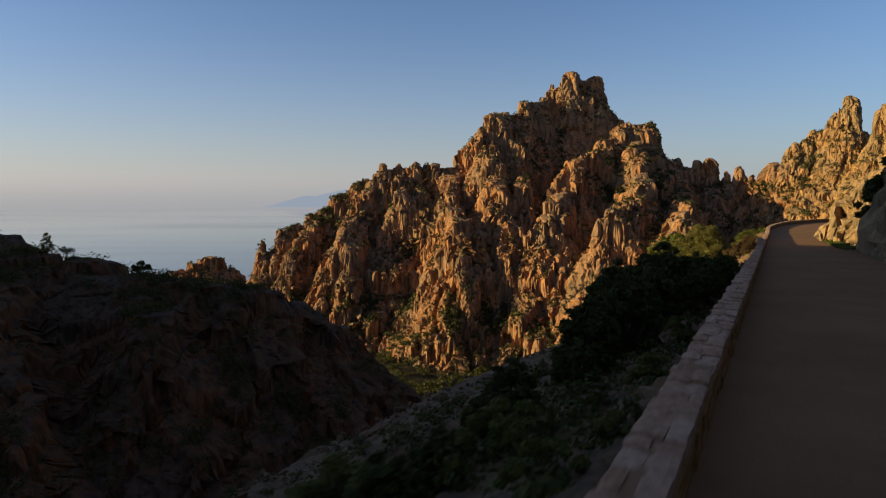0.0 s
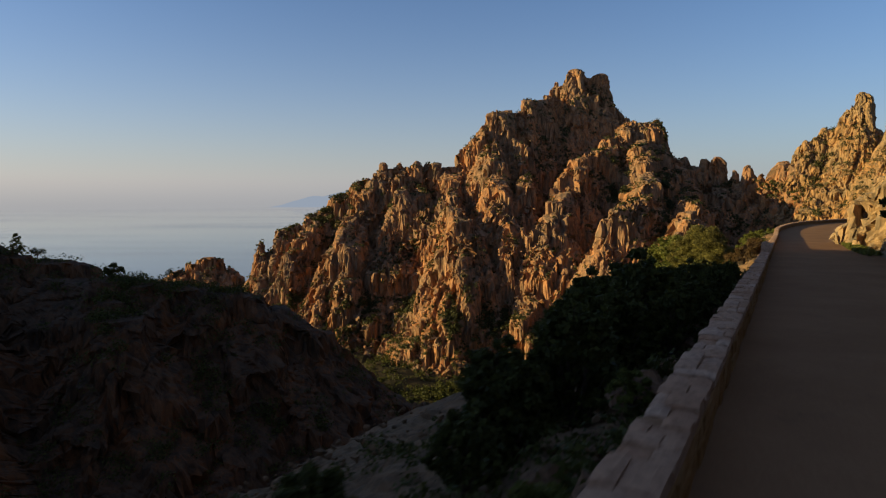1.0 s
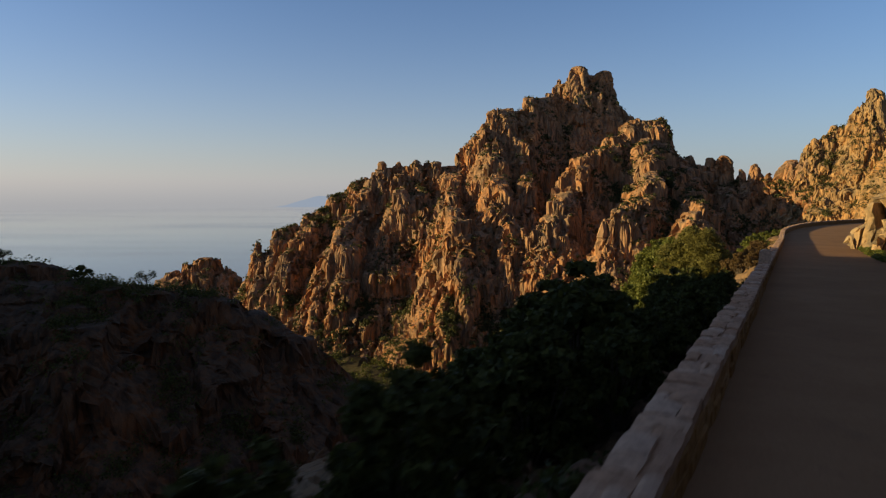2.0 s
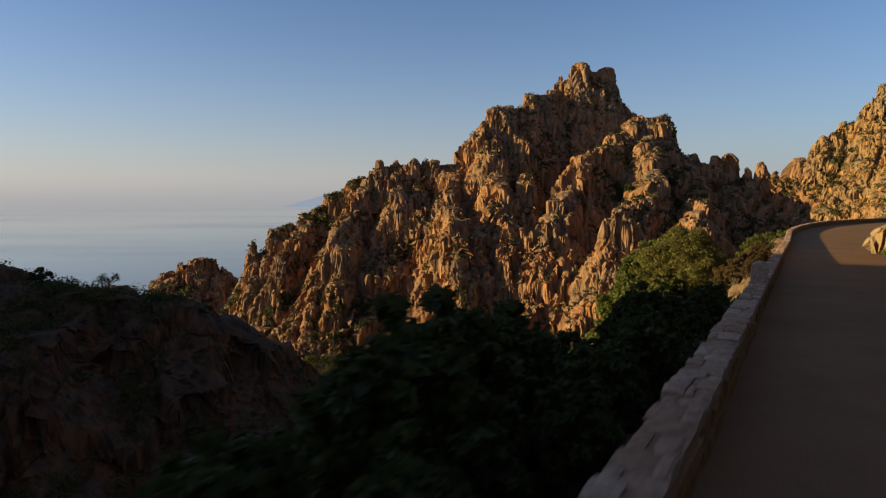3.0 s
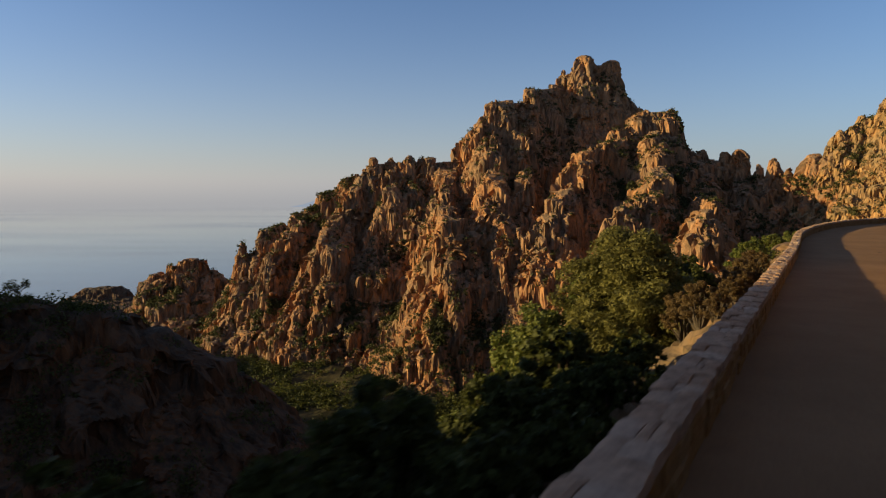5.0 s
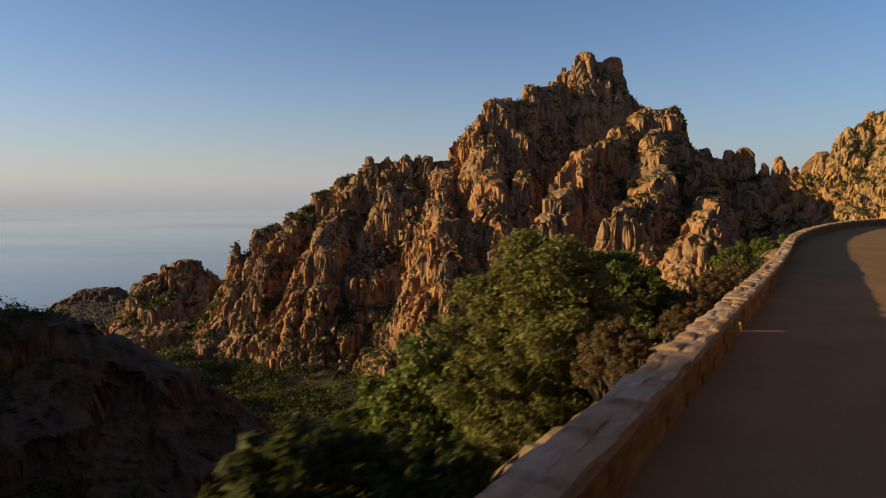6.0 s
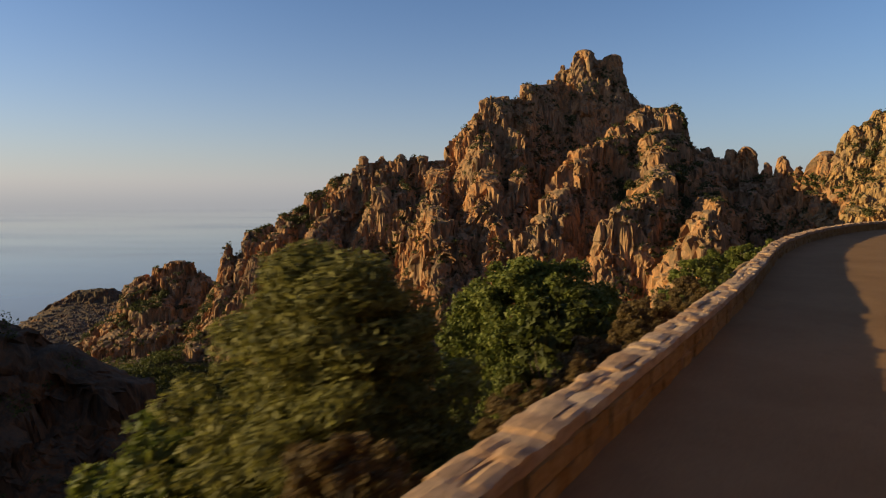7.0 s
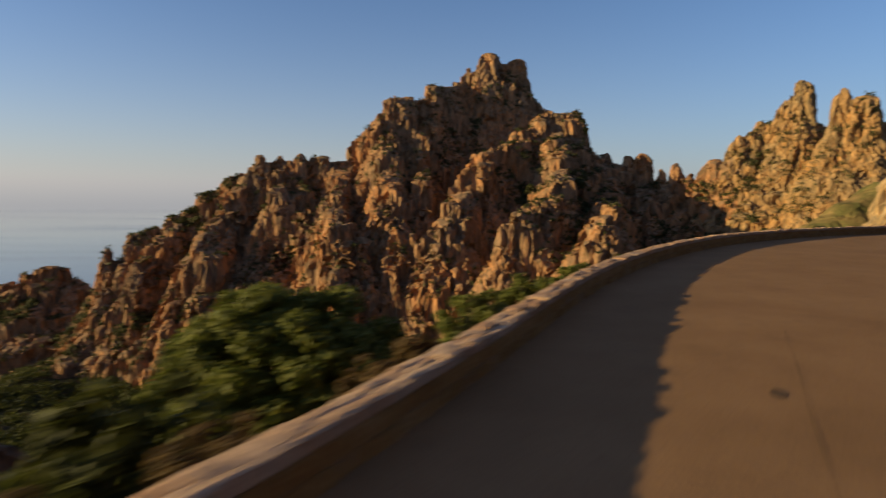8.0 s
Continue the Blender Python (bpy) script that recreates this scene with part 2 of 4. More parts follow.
def stone_material(name, a, b, c):
    """Mixed rubble: each stone its own shade, with lichen and rough grain."""
    m, t, bsdf = node_mat(name)
    geo = t.nodes.new("ShaderNodeNewGeometry")
    info = t.nodes.new("ShaderNodeObjectInfo")
    each = maths(t, "FRACT", maths(t, "ADD", geo.outputs["Random Per Island"], info.outputs["Random"]))
    col = ramp(t, each, [(0.0, a), (0.55, b), (1.0, c)])
    pos = geo.outputs["Position"]
    blotch = add_noise(t, 12.0, 6, 0.7, vec=pos)
    col = mix(t, 0.75, col, ramp(t, blotch, [(0.34, (0.42, 0.40, 0.40)), (0.53, (1, 1, 1)), (0.68, (1.3, 1.28, 1.25))]), "MULTIPLY")
    t.links.new(col, bsdf.inputs["Base Color"])
    bsdf.inputs["Roughness"].default_value = 0.92
    bsdf.inputs["Specular IOR Level"].default_value = 0.08
    b1 = bump(t, bsdf, blotch, 0.8, 0.022)
    bump(t, bsdf, add_noise(t, 40.0, 5, 0.7, vec=pos), 0.7, 0.012, b1)
    return m


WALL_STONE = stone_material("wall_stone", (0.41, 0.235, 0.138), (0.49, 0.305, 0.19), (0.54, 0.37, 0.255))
# facing stones: browner and darker than the coping
WALL_FACE = stone_material("brown_wall_stone", (0.31, 0.15, 0.05), (0.37, 0.19, 0.068), (0.40, 0.22, 0.09))
MORTAR = plain_material("mortar", (0.25, 0.14, 0.07), (0.36, 0.21, 0.12), 1.1, 0.9, 0.02, 0.08)
BARK = plain_material("bark", (0.07, 0.05, 0.035), (0.13, 0.10, 0.07), 6.0, 0.9, 0.02)
SOIL = plain_material("scrub_soil", (0.035, 0.034, 0.016), (0.085, 0.066, 0.036), 0.12, 0.95, 0.3, 0.05)

# ------------------------------------------------------------ the road's line
ROAD_HEAD, BEND_AT, BEND_R, SLOPE = radians(28.03), 91.0, 62.0, 0.0415
ROAD_W, WALL_W, WALL_H = 5.6, 0.42, 0.50


def road_line(s):
    """Inner foot of the parapet at s metres, and the heading there."""
    s = np.asarray(s, float)
    a = np.maximum(s - BEND_AT, 0) / BEND_R
    st = np.minimum(s, BEND_AT)
    f = np.array([math.sin(ROAD_HEAD), math.cos(ROAD_HEAD)])
    r = np.array([math.cos(ROAD_HEAD), -math.sin(ROAD_HEAD)])
    along, side = st + BEND_R * np.sin(a), BEND_R * (1 - np.cos(a))
    side = side + 0.09 * np.clip((s - 8) / 26, 0, 1) + 0.07 * np.clip((s - 46) / 24, 0, 1) + 0.16 * np.clip((s - 70) / 12, 0, 1)
    x = -0.437 + along * f[0] + side * r[0]
    y = 0.243 + along * f[1] + side * r[1]
    return x, y, ROAD_HEAD + a


def road_z(s):
    s = np.asarray(s, float)
    k = np.clip((s - 62) / 26, 0, 1)
    flat = 62 + 26 * (k - k * k / 2)
    return -SLOPE * np.where(s < 62, s, flat) + 0.28 * np.clip((s - 86) / 24, 0, 1)


def road_at(s, lat, dz=0.0):
    """A place by metres along the road, metres to the right of the parapet's foot, metres over the road."""
    x, y, h = road_line(s)
    return np.stack(np.broadcast_arrays(x + lat * np.cos(h), y - lat * np.sin(h), road_z(s) + dz), -1)


# ------------------------------------------------------------ terrain forms
def crest(X, Y, nodes, w, k, hs, k2):
    """Height of a ridge: nodes x, y, z along its crest; half width w; flank slope k for hs metres, then k2."""
    X, Y = X.astype(np.float32), Y.astype(np.float32)
    best = np.full(X.shape, -999.0, np.float32)
    for (x0, y0, z0), (x1, y1, z1) in zip(nodes[:-1], nodes[1:]):
        dx, dy = x1 - x0, y1 - y0
        u = np.clip(((X - x0) * dx + (Y - y0) * dy) / (dx * dx + dy * dy + 1e-9), 0, 1)
        d = np.maximum(np.hypot(X - x0 - u * dx, Y - y0 - u * dy) - w, 0)
        drop = k * np.minimum(d, hs / k) + k2 * np.maximum(d - hs / k, 0)
        best = np.maximum(best, z0 + (z1 - z0) * u - drop)
    return best


def plan_cells(x, y, seed):
    """For points of the plan: distances to the two nearest scattered seeds, their places, and a random number of each."""
    ci, cj = np.floor(x).astype(np.int64), np.floor(y).astype(np.int64)
    n = len(x)
    first, second = [np.full(n, 9.0)] + [np.zeros(n)] * 3, [np.full(n, 9.0)] + [np.zeros(n)] * 3
    for a in (-1, 0, 1):
        for b in (-1, 0, 1):
            i, j = ci + a, cj + b
            k = np.zeros_like(i)
            sx, sy, h = i + lattice(i, j, k, seed), j + lattice(i, j, k, seed + 1), lattice(i, j, k, seed + 2)
            cand = [np.hypot(sx - x, sy - y), sx, sy, h]
            near = cand[0] < first[0]
            mid = (~near) & (cand[0] < second[0])
            second = [np.where(near, f, np.where(mid, c, s_)) for f, c, s_ in zip(first, cand, second)]
            first = [np.where(near, c, f) for f, c in zip(first, cand)]
    return first, second


def pillars(v, height, size, keep, jitter, groove, seed):
    """Breaks a slope into upright pillars: each takes most of the height of the slope at its own middle."""
    wx = v[:, 0] + size * 0.35 * fbm(v / (size * 0.8), 3, seed + 30)
    wy = v[:, 1] + size * 0.35 * fbm(v / (size * 0.8), 3, seed + 40)
    (f1, x1, y1, r1), (f2, x2, y2, r2) = plan_cells(wx / size, wy / size, seed)
    edge = np.clip((f2 - f1) / 0.22, 0, 1)
    edge = edge * edge * (3 - 2 * edge)
    z1 = height(x1 * size, y1 * size) + (r1 - 0.5) * jitter
    z2 = height(x2 * size, y2 * size) + (r2 - 0.5) * jitter
    flat = z1 * (0.5 + 0.5 * edge) + z2 * (0.5 - 0.5 * edge)
    own = height(v[:, 0], v[:, 1])
    move = np.clip((flat - own) * keep, -size * 0.45, size * 0.9)
    out = v.copy()
    out[:, 2] = np.minimum(out[:, 2], own + jitter + size) + move - groove * (1 - edge) ** 2
    return out


def crag(v, n, size, amp, seed, squat=1.0):
    """Breaks a rock face into upright jointed blocks of three sizes: each stands in or out, is tilted, and is parted by a fissure."""
    out = v.copy()
    push = n * np.array([1, 1, 0.35])
    steep = np.clip(1.25 - n[:, 2], 0.25, 1.0)
    warp = np.stack([fbm(v / (size * 1.3), 3, seed + 50 + i) for i in range(3)], 1) * size * 0.28
    for o, (f, g, tall) in enumerate(((1.0, 1.0, 0.10), (0.45, 0.46, 0.15), (0.2, 0.26, 0.30))):
        q = (v + warp) * np.array([1, 1, tall * squat]) / (size * f)
        f1, f2, r1, r2, way = cells(q, seed + 7 * o)
        crack = np.exp(-((f2 - f1) / 0.09) ** 2)
        tilt = way[0] * np.cos(math.tau * r2) + way[1] * np.sin(math.tau * r2) + way[2] * (r1 - 0.3) * 0.6
        a = amp * g * steep
        out += push * (a * ((r1 - 0.5) * 2.0 + tilt * 0.7 - crack * 0.6))[:, None]
        out[:, 2] += a * (r2 - 0.5) * 0.3
    out += push * (amp * 0.42 * fbm(v / (size * 0.2), 3, seed + 90))[:, None]
    return out


def topped(z, X, Y, tops):
    """Adds single pinnacles: x, y, top, half width."""
    for x, y, top, w in tops:
        d = np.hypot(X - x, Y - y)
        z = np.maximum(z, top - np.where(d < w, 2.2 * (d / w) ** 2, 2.2 + 4.2 * np.minimum(d - w, 4) + 2.2 * np.maximum(d - w - 4, 0)))
    return z


def terrain_mesh(name, height, x0, x1, nx, y0, y1, ny, material, size, amp, seed, back=0.3, steps=(), turn=0.0, tops=(), squat=1.0):
    """A height form over x0..x1, y0..y1, its rows spread evenly along the slope, then broken into pillars and cragged."""
    xs = np.linspace(x0, x1, nx)
    fine = np.linspace(y0, y1, ny * 2)
    ct, sn = math.cos(radians(turn)), math.sin(radians(turn))
    X, Y = np.meshgrid(xs, fine, indexing="ij")
    Z = topped(height(X * ct + Y * sn, Y * ct - X * sn), X * ct + Y * sn, Y * ct - X * sn, tops)
    dz = np.diff(Z, axis=1)
    seg = np.hypot(dz, fine[1] - fine[0]) * np.where(dz < -0.02, back, 1.0)
    arc = np.concatenate([np.zeros((nx, 1)), np.cumsum(seg, 1)], 1)
    v = np.empty((nx, ny, 3))
    for i in range(nx):
        at = np.linspace(0, arc[i, -1], ny)
        v[i, :, 0] = xs[i]
        v[i, :, 1] = np.interp(at, arc[i], fine)
        v[i, :, 2] = np.interp(v[i, :, 1], fine, Z[i])
    v = v.reshape(-1, 3)
    v = np.stack([v[:, 0] * ct + v[:, 1] * sn, v[:, 1] * ct - v[:, 0] * sn, v[:, 2]], 1)
    for k, (psize, keep, jitter, groove) in enumerate(steps):
        v = pillars(v, height, psize, keep, jitter, groove, seed + 200 + 10 * k)
    if tops:
        wx = v[:, 0] + 1.2 * fbm(v / 3.0, 3, seed + 300)
        v[:, 2] = topped(v[:, 2], wx, v[:, 1], tops)
    n = grid_normals(v, nx, ny)
    if n[:, 2].mean() < 0:
        n = -n
    v = crag(v, n, size, amp, seed, squat)
    n = grid_normals(v, nx, ny)
    if n[:, 2].mean() < 0:
        n = -n
    return mesh_from(name, v, grid_faces(nx, ny)[:, ::-1], material), v, n


# ------------------------------------------------------------ sea and far headland
SEA_Z = -105.0
def sea_material():
    m, t, bsdf = node_mat("sea_water")
    bsdf.inputs["Base Color"].default_value = (0.25, 0.245, 0.24, 1)
    bsdf.inputs["IOR"].default_value = 1.33
    calm = add_noise(t, 0.0022, 5, 0.6, (0.35, 1.6, 1))
    t.links.new(ramp(t, calm, [(0.40, (0.05, 0.05, 0.05)), (0.64, (0.16, 0.16, 0.16))]), bsdf.inputs["Roughness"])
    bump(t, bsdf, add_noise(t, 0.05, 6, 0.6), 0.05, 1.0)
    # sea haze put in as alpha: the water turns see-through with distance
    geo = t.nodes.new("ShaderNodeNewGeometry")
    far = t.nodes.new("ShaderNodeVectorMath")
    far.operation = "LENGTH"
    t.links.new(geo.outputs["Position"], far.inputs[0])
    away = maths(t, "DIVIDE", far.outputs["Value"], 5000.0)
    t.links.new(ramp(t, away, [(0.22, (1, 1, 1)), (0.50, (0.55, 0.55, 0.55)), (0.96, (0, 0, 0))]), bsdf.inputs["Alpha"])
    return m


bm = bmesh.new()
verts_prev = None
for rad in (60, 400, 900, 1800, 3000, 4300, 4900):
    cur = [bm.verts.new((rad * math.cos(k * math.tau / 96), rad * math.sin(k * math.tau / 96), SEA_Z)) for k in range(96)]
    if verts_prev is None:
        bm.faces.new(cur)
    else:
        for k in range(96):
            bm.faces.new((verts_prev[k], cur[k], cur[(k + 1) % 96], verts_prev[(k + 1) % 96]))
    verts_prev = cur
sea_me = bpy.data.meshes.new("sea")
bm.to_mesh(sea_me)
bm.free()
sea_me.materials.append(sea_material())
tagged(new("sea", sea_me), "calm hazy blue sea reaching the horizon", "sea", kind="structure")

# ------------------------------------------------------------ the great massif
MAIN_RIDGE = [(-124, 423, -44), (-112, 429, -28), (-88, 440, -13), (-66, 440, 1), (-41, 433, 15), (-21, 433, 16), (8, 432, 19),
              (30, 435, 50), (58, 445, 60), (80, 474, 72), (97, 471, 84), (114, 471, 84), (128, 457, 50), (150, 455, 20)]
KNOB_RIDGE = [(128, 457, 46), (121, 411, 43), (136, 411, 43), (150, 400, 19), (166, 390, 12), (180, 378, 6), (194, 368, 6), (203, 363, 18)]
SPIRES = [(194, 368, 8), (203, 364, 28), (223, 361, 38), (226, 351, 42), (240, 349, 30), (228, 318, 32), (262, 300, 20), (300, 290, 10)]


def massif_height(X, Y):
    z = crest(X, Y, MAIN_RIDGE, 2.5, 2.6, 46, 1.3) + 3.5
    z = np.maximum(z, crest(X, Y, KNOB_RIDGE, 3.5, 1.8, 26, 1.0) + 3)
    # buttresses that come down towards the ravine
    z = np.maximum(z, crest(X, Y, [(30, 435, 50), (33, 405, 24), (33, 374, 2), (40, 357, -15), (40, 347, -42), (36, 338, -74)], 4, 2.6, 46, 1.5))
    z = np.maximum(z, crest(X, Y, [(48, 430, 40), (52, 404, 18), (50, 382, 3), (47, 366, -26)], 3, 2.4, 40, 1.4))
    z = np.maximum(z, crest(X, Y, [(8, 432, 18), (2, 404, 2), (8, 374, -9), (11, 355, -15), (7, 345, -40), (-1, 335, -63), (-8, 322, -90)], 4.5, 2.7, 46, 1.5))
    z = np.maximum(z, crest(X, Y, [(8, 374, -9), (19, 354, -16), (19, 344, -44), (17, 334, -78)], 2.6, 3.2, 50, 1.6))
    z = np.maximum(z, crest(X, Y, [(-21, 433, 15), (-13, 404, -6), (-28, 397, -30), (-36, 379, -60), (-36, 364, -90)], 4, 2.7, 44, 1.5))
    z = np.maximum(z, crest(X, Y, [(-30, 433, 15), (-29, 412, 4), (-33, 404, -22)], 3.5, 2.6, 34, 1.5))
    z = np.maximum(z, crest(X, Y, [(-41, 433, 14), (-54, 421, 1), (-62, 404, -18), (-72, 390, -35), (-80, 380, -66), (-84, 370, -92)], 4, 2.6, 44, 1.4))
    z = np.maximum(z, crest(X, Y, [(-62, 404, -22), (-58, 381, -46), (-63, 373, -80), (-64, 366, -95)], 6, 3.0, 46, 1.4))
    z = np.maximum(z, crest(X, Y, [(-88, 440, -13), (-92, 420, -25), (-100, 405, -38), (-104, 394, -68), (-106, 384, -92)], 4, 2.5, 40, 1.3))
    z = np.maximum(z, crest(X, Y, [(-115, 427, -32), (-122, 408, -52), (-130, 386, -88)], 3.5, 2.2, 34, 1.2))
    z = np.maximum(z, crest(X, Y, [(121, 411, 42), (90, 391, 27), (77, 378, 19), (64, 360, -3), (55, 349, -16), (52, 340, -36), (44, 324, -64), (34, 308, -92)], 4, 2.4, 44, 1.4))
    z = np.maximum(z, crest(X, Y, [(77, 378, 16), (68, 350, -16), (62, 331, -42), (58, 316, -76)], 3.5, 2.4, 40, 1.4))
    z = np.maximum(z, crest(X, Y, [(128, 411, 44), (118, 376, 22), (111, 340, 5), (86, 325, -10), (82, 315, -46), (76, 300, -88)], 4, 2.3, 40, 1.4))
    z = np.maximum(z, crest(X, Y, [(136, 411, 42), (126, 380, 20), (116, 352, 2), (104, 326, -38)], 4, 1.3, 22, 1.4))
    z = np.maximum(z, crest(X, Y, [(150, 400, 20), (138, 360, 2), (126, 325, -5), (117, 301, -8), (112, 290, -46)], 4, 2.0, 32, 1.2))
    z = np.maximum(z, crest(X, Y, [(168, 390, 14), (158, 362, -6), (146, 335, -40)], 4, 1.7, 24, 1.1))
    z = np.maximum(z, crest(X, Y, [(180, 378, 10), (174, 352, -10), (160, 325, -42)], 4, 1.8, 20, 1.0))
    # the outlying knolls over the sea
    z = np.maximum(z, crest(X, Y, [(-194, 450, -56), (-184, 451, -49), (-172, 452, -45), (-160, 452, -48), (-150, 450, -62)], 5, 1.7, 18, 0.9))
    # screes at the foot
    z = np.maximum(z, crest(X, Y, [(-150, 440, -80), (-60, 402, -82), (30, 364, -86), (96, 350, -60), (140, 385, -26), (230, 350, -10), (330, 320, 0)], 10, 0.55, 60, 0.4))
    return np.maximum(z, -100 + 6 * np.sin(X / 31.0) * np.sin(Y / 27.0))


def spires_height(X, Y):
    z = crest(X, Y, SPIRES, 3, 2.6, 34, 1.0) + 2
    z = np.maximum(z, crest(X, Y, [(223, 361, 36), (212, 345, 10), (195, 315, -30)], 5, 2.2, 30, 0.9))
    z = np.maximum(z, crest(X, Y, [(206, 364, 28), (200, 345, 2), (184, 320, -30)], 4, 2.2, 30, 0.9))
    z = np.maximum(z, crest(X, Y, [(228, 318, 30), (222, 300, 0), (205, 270, -30)], 4, 2.4, 30, 0.8))
    z = np.maximum(z, crest(X, Y, [(190, 330, -22), (200, 310, -14), (216, 290, -8)], 5, 1.0, 20, 0.6))
    return np.maximum(z, -60)


MASSIF_TOPS = [(-124, 423, -31, 2.0), (-41, 433, 22, 1.5), (-30, 433, 22, 1.2), (-19, 433, 22, 2.8), (82, 478, 81, 2.0), (95.5, 471, 91.5, 6.8), (105, 473, 85.5, 4.0), (112.5, 471, 88.0, 5.2)]
MASSIF_TOPS += [(58, 445, 66, 3.0), (34, 435, 56, 4.0), (121, 411, 48, 3.0), (136, 411, 48, 4.0), (151, 400, 24, 2.5), (160, 393, 22, 2.0), (166, 389, 23, 3.4)]
MASSIF_TOPS += [(174, 383, 15, 1.6), (180, 378, 18, 2.0), (186, 373, 13, 1.5), (194, 368, 19, 2.8)]
SPIRE_TOPS = [(226, 351, 56, 3.0), (221, 354, 46, 2.5), (225, 320, 47, 2.0), (230, 315, 43, 5.0), (214, 362, 38, 3.0), (204, 363, 31, 2.5), (203, 335, -2, 2.0), (212, 330, 6, 2.2)]
massif_me, massif_v, massif_n = terrain_mesh("massif", massif_height, -225, 215, 800, 238, 520, 425, ROCK, 9.0, 2.0, 3,
                                             steps=((16.0, 0.34, 7.0, 6.0), (7.0, 0.10, 3.0, 1.6)), tops=MASSIF_TOPS)
tagged(new("massif", massif_me), "huge orange granite massif of jagged pinnacles and gullies in low sun", "mountain", kind="structure")
spires_me, spires_v, spires_n = terrain_mesh("rock_spires", spires_height, -62, 100, 360, 318, 450, 280, ROCK_GOLD, 5.0, 1.35, 103,
                                             steps=((10.0, 0.32, 6.0, 2.8), (4.6, 0.12, 4.0, 1.6)), turn=33.0, tops=SPIRE_TOPS)
tagged(new("rock_spires", spires_me), "group of tall sunlit golden granite spires", "rock", kind="structure")

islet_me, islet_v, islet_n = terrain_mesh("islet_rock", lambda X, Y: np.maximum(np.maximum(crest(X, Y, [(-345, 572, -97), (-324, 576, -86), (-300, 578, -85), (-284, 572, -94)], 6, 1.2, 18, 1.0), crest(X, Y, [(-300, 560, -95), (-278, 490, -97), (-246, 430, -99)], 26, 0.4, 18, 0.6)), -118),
                                          -380, -200, 120, 390, 620, 120, ROCK_SHADE_BROWN, 6.0, 1.6, 21, steps=((7.0, 0.5, 3.0, 1.0),))
tagged(new("islet_rock", islet_me), "distant rocky knoll above the sea, coloured dark as in shade", "rock", kind="structure")

# ------------------------------------------------------------ the spur across the ravine
SPUR = [(-218, 92, 36), (-222, 118, 38), (-226, 144, 38), (-188, 146, 20), (-150, 148, 2), (-108, 150, -8), (-101, 147, -12), (-87, 145, -14), (-63, 141, -18), (-47, 144, -21), (-39, 148, -23), (-27, 157, -34), (-15, 168, -53), (-5, 176, -70)]


def spur_height(X, Y):
    z = crest(X, Y, SPUR, 5, 1.25, 22, 0.9)
    z = np.maximum(z, crest(X, Y, [(-70, 143, -20), (-60, 126, -22), (-48, 112, -44)], 5, 1.6, 20, 0.9))
    z = np.maximum(z, crest(X, Y, [(-108, 150, -10), (-90, 118, -22), (-70, 95, -40)], 6, 1.4, 20, 0.8))
    z = np.maximum(z, crest(X, Y, [(-39, 148, -26), (-30, 135, -42), (-22, 122, -62)], 4, 1.5, 20, 0.9))
    return np.maximum(z, -78 + 3 * np.sin(X / 17.0) * np.sin(Y / 13.0))


spur_me, spur_v, spur_n = terrain_mesh("rock_spur", spur_height, -235, 25, 430, 70, 235, 290, ROCK_SHADE_BROWN, 7.5, 1.7, 33, steps=((13.0, 0.3, 4.0, 2.0),), squat=3.0)
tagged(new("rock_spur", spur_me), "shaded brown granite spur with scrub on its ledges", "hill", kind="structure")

# the higher hill beyond it, off to the side, that keeps the evening sun off the road
hill_me, hill_v, hill_n = terrain_mesh("shade_hill", lambda X, Y: np.maximum(crest(X, Y, [(-150, -180, 53), (-150, -60, 51), (-150, 8, 51), (-149, 24, 49)], 8, 3.0, 60, 0.7), -100),
                                       -330, -40, 150, -300, 170, 160, ROCK, 14.0, 4.0, 41, back=1.0)
tagged(new("shade_hill", hill_me), "high granite hill that shades the road", "hill", kind="structure")

# ------------------------------------------------------------ hillside that carries the road
def hillside_profile(s, lat):
    """Height over the road by metres right of the parapet's foot, left side of the road."""
    d = np.maximum(-lat - WALL_W, 0)
    far = np.clip((s - 45) / 22, 0, 1)
    k = 0.47 + 0.38 * far
    brink = 24 - 14 * far
    return -0.75 + 0.25 * far - (1.3 - 0.7 * far) * np.minimum(d, 1.0) - k * np.maximum(np.minimum(d, brink) - 1, 0) - 1.35 * np.maximum(d - brink, 0)


lat_l = -WALL_W + 0.1 - np.concatenate([[0], np.cumsum(np.linspace(0.16, 1.5, 105))])
ss = np.arange(-40, 150, 0.4)
S, L = np.meshgrid(ss, lat_l, indexing="ij")
hv = road_at(S.ravel(), L.ravel())
hv[:, 2] += hillside_profile(S.ravel(), L.ravel())
hn = grid_normals(hv, len(ss), len(lat_l))
if hn[:, 2].mean() < 0:
    hn = -hn
fade = np.clip((-L.ravel() - WALL_W + 0.1) / 0.8, 0.25, 1)[:, None]
hv2 = crag(hv, hn, 2.4, 1.0, 61, 3.5)
hv2[:, 2] += 1.6 * fbm(hv / 9.0, 3, 66)
hv = hv + (hv2 - hv) * fade
hill_lat = L.ravel().copy()
hv[:, 2] = np.maximum(hv[:, 2], -96)
slope_me = mesh_from("hillside", hv, grid_faces(len(ss), len(lat_l)), ROCK_NEAR)
tagged(new("hillside", slope_me), "steep rocky hillside falling from the road into the ravine", "hillside", kind="structure")

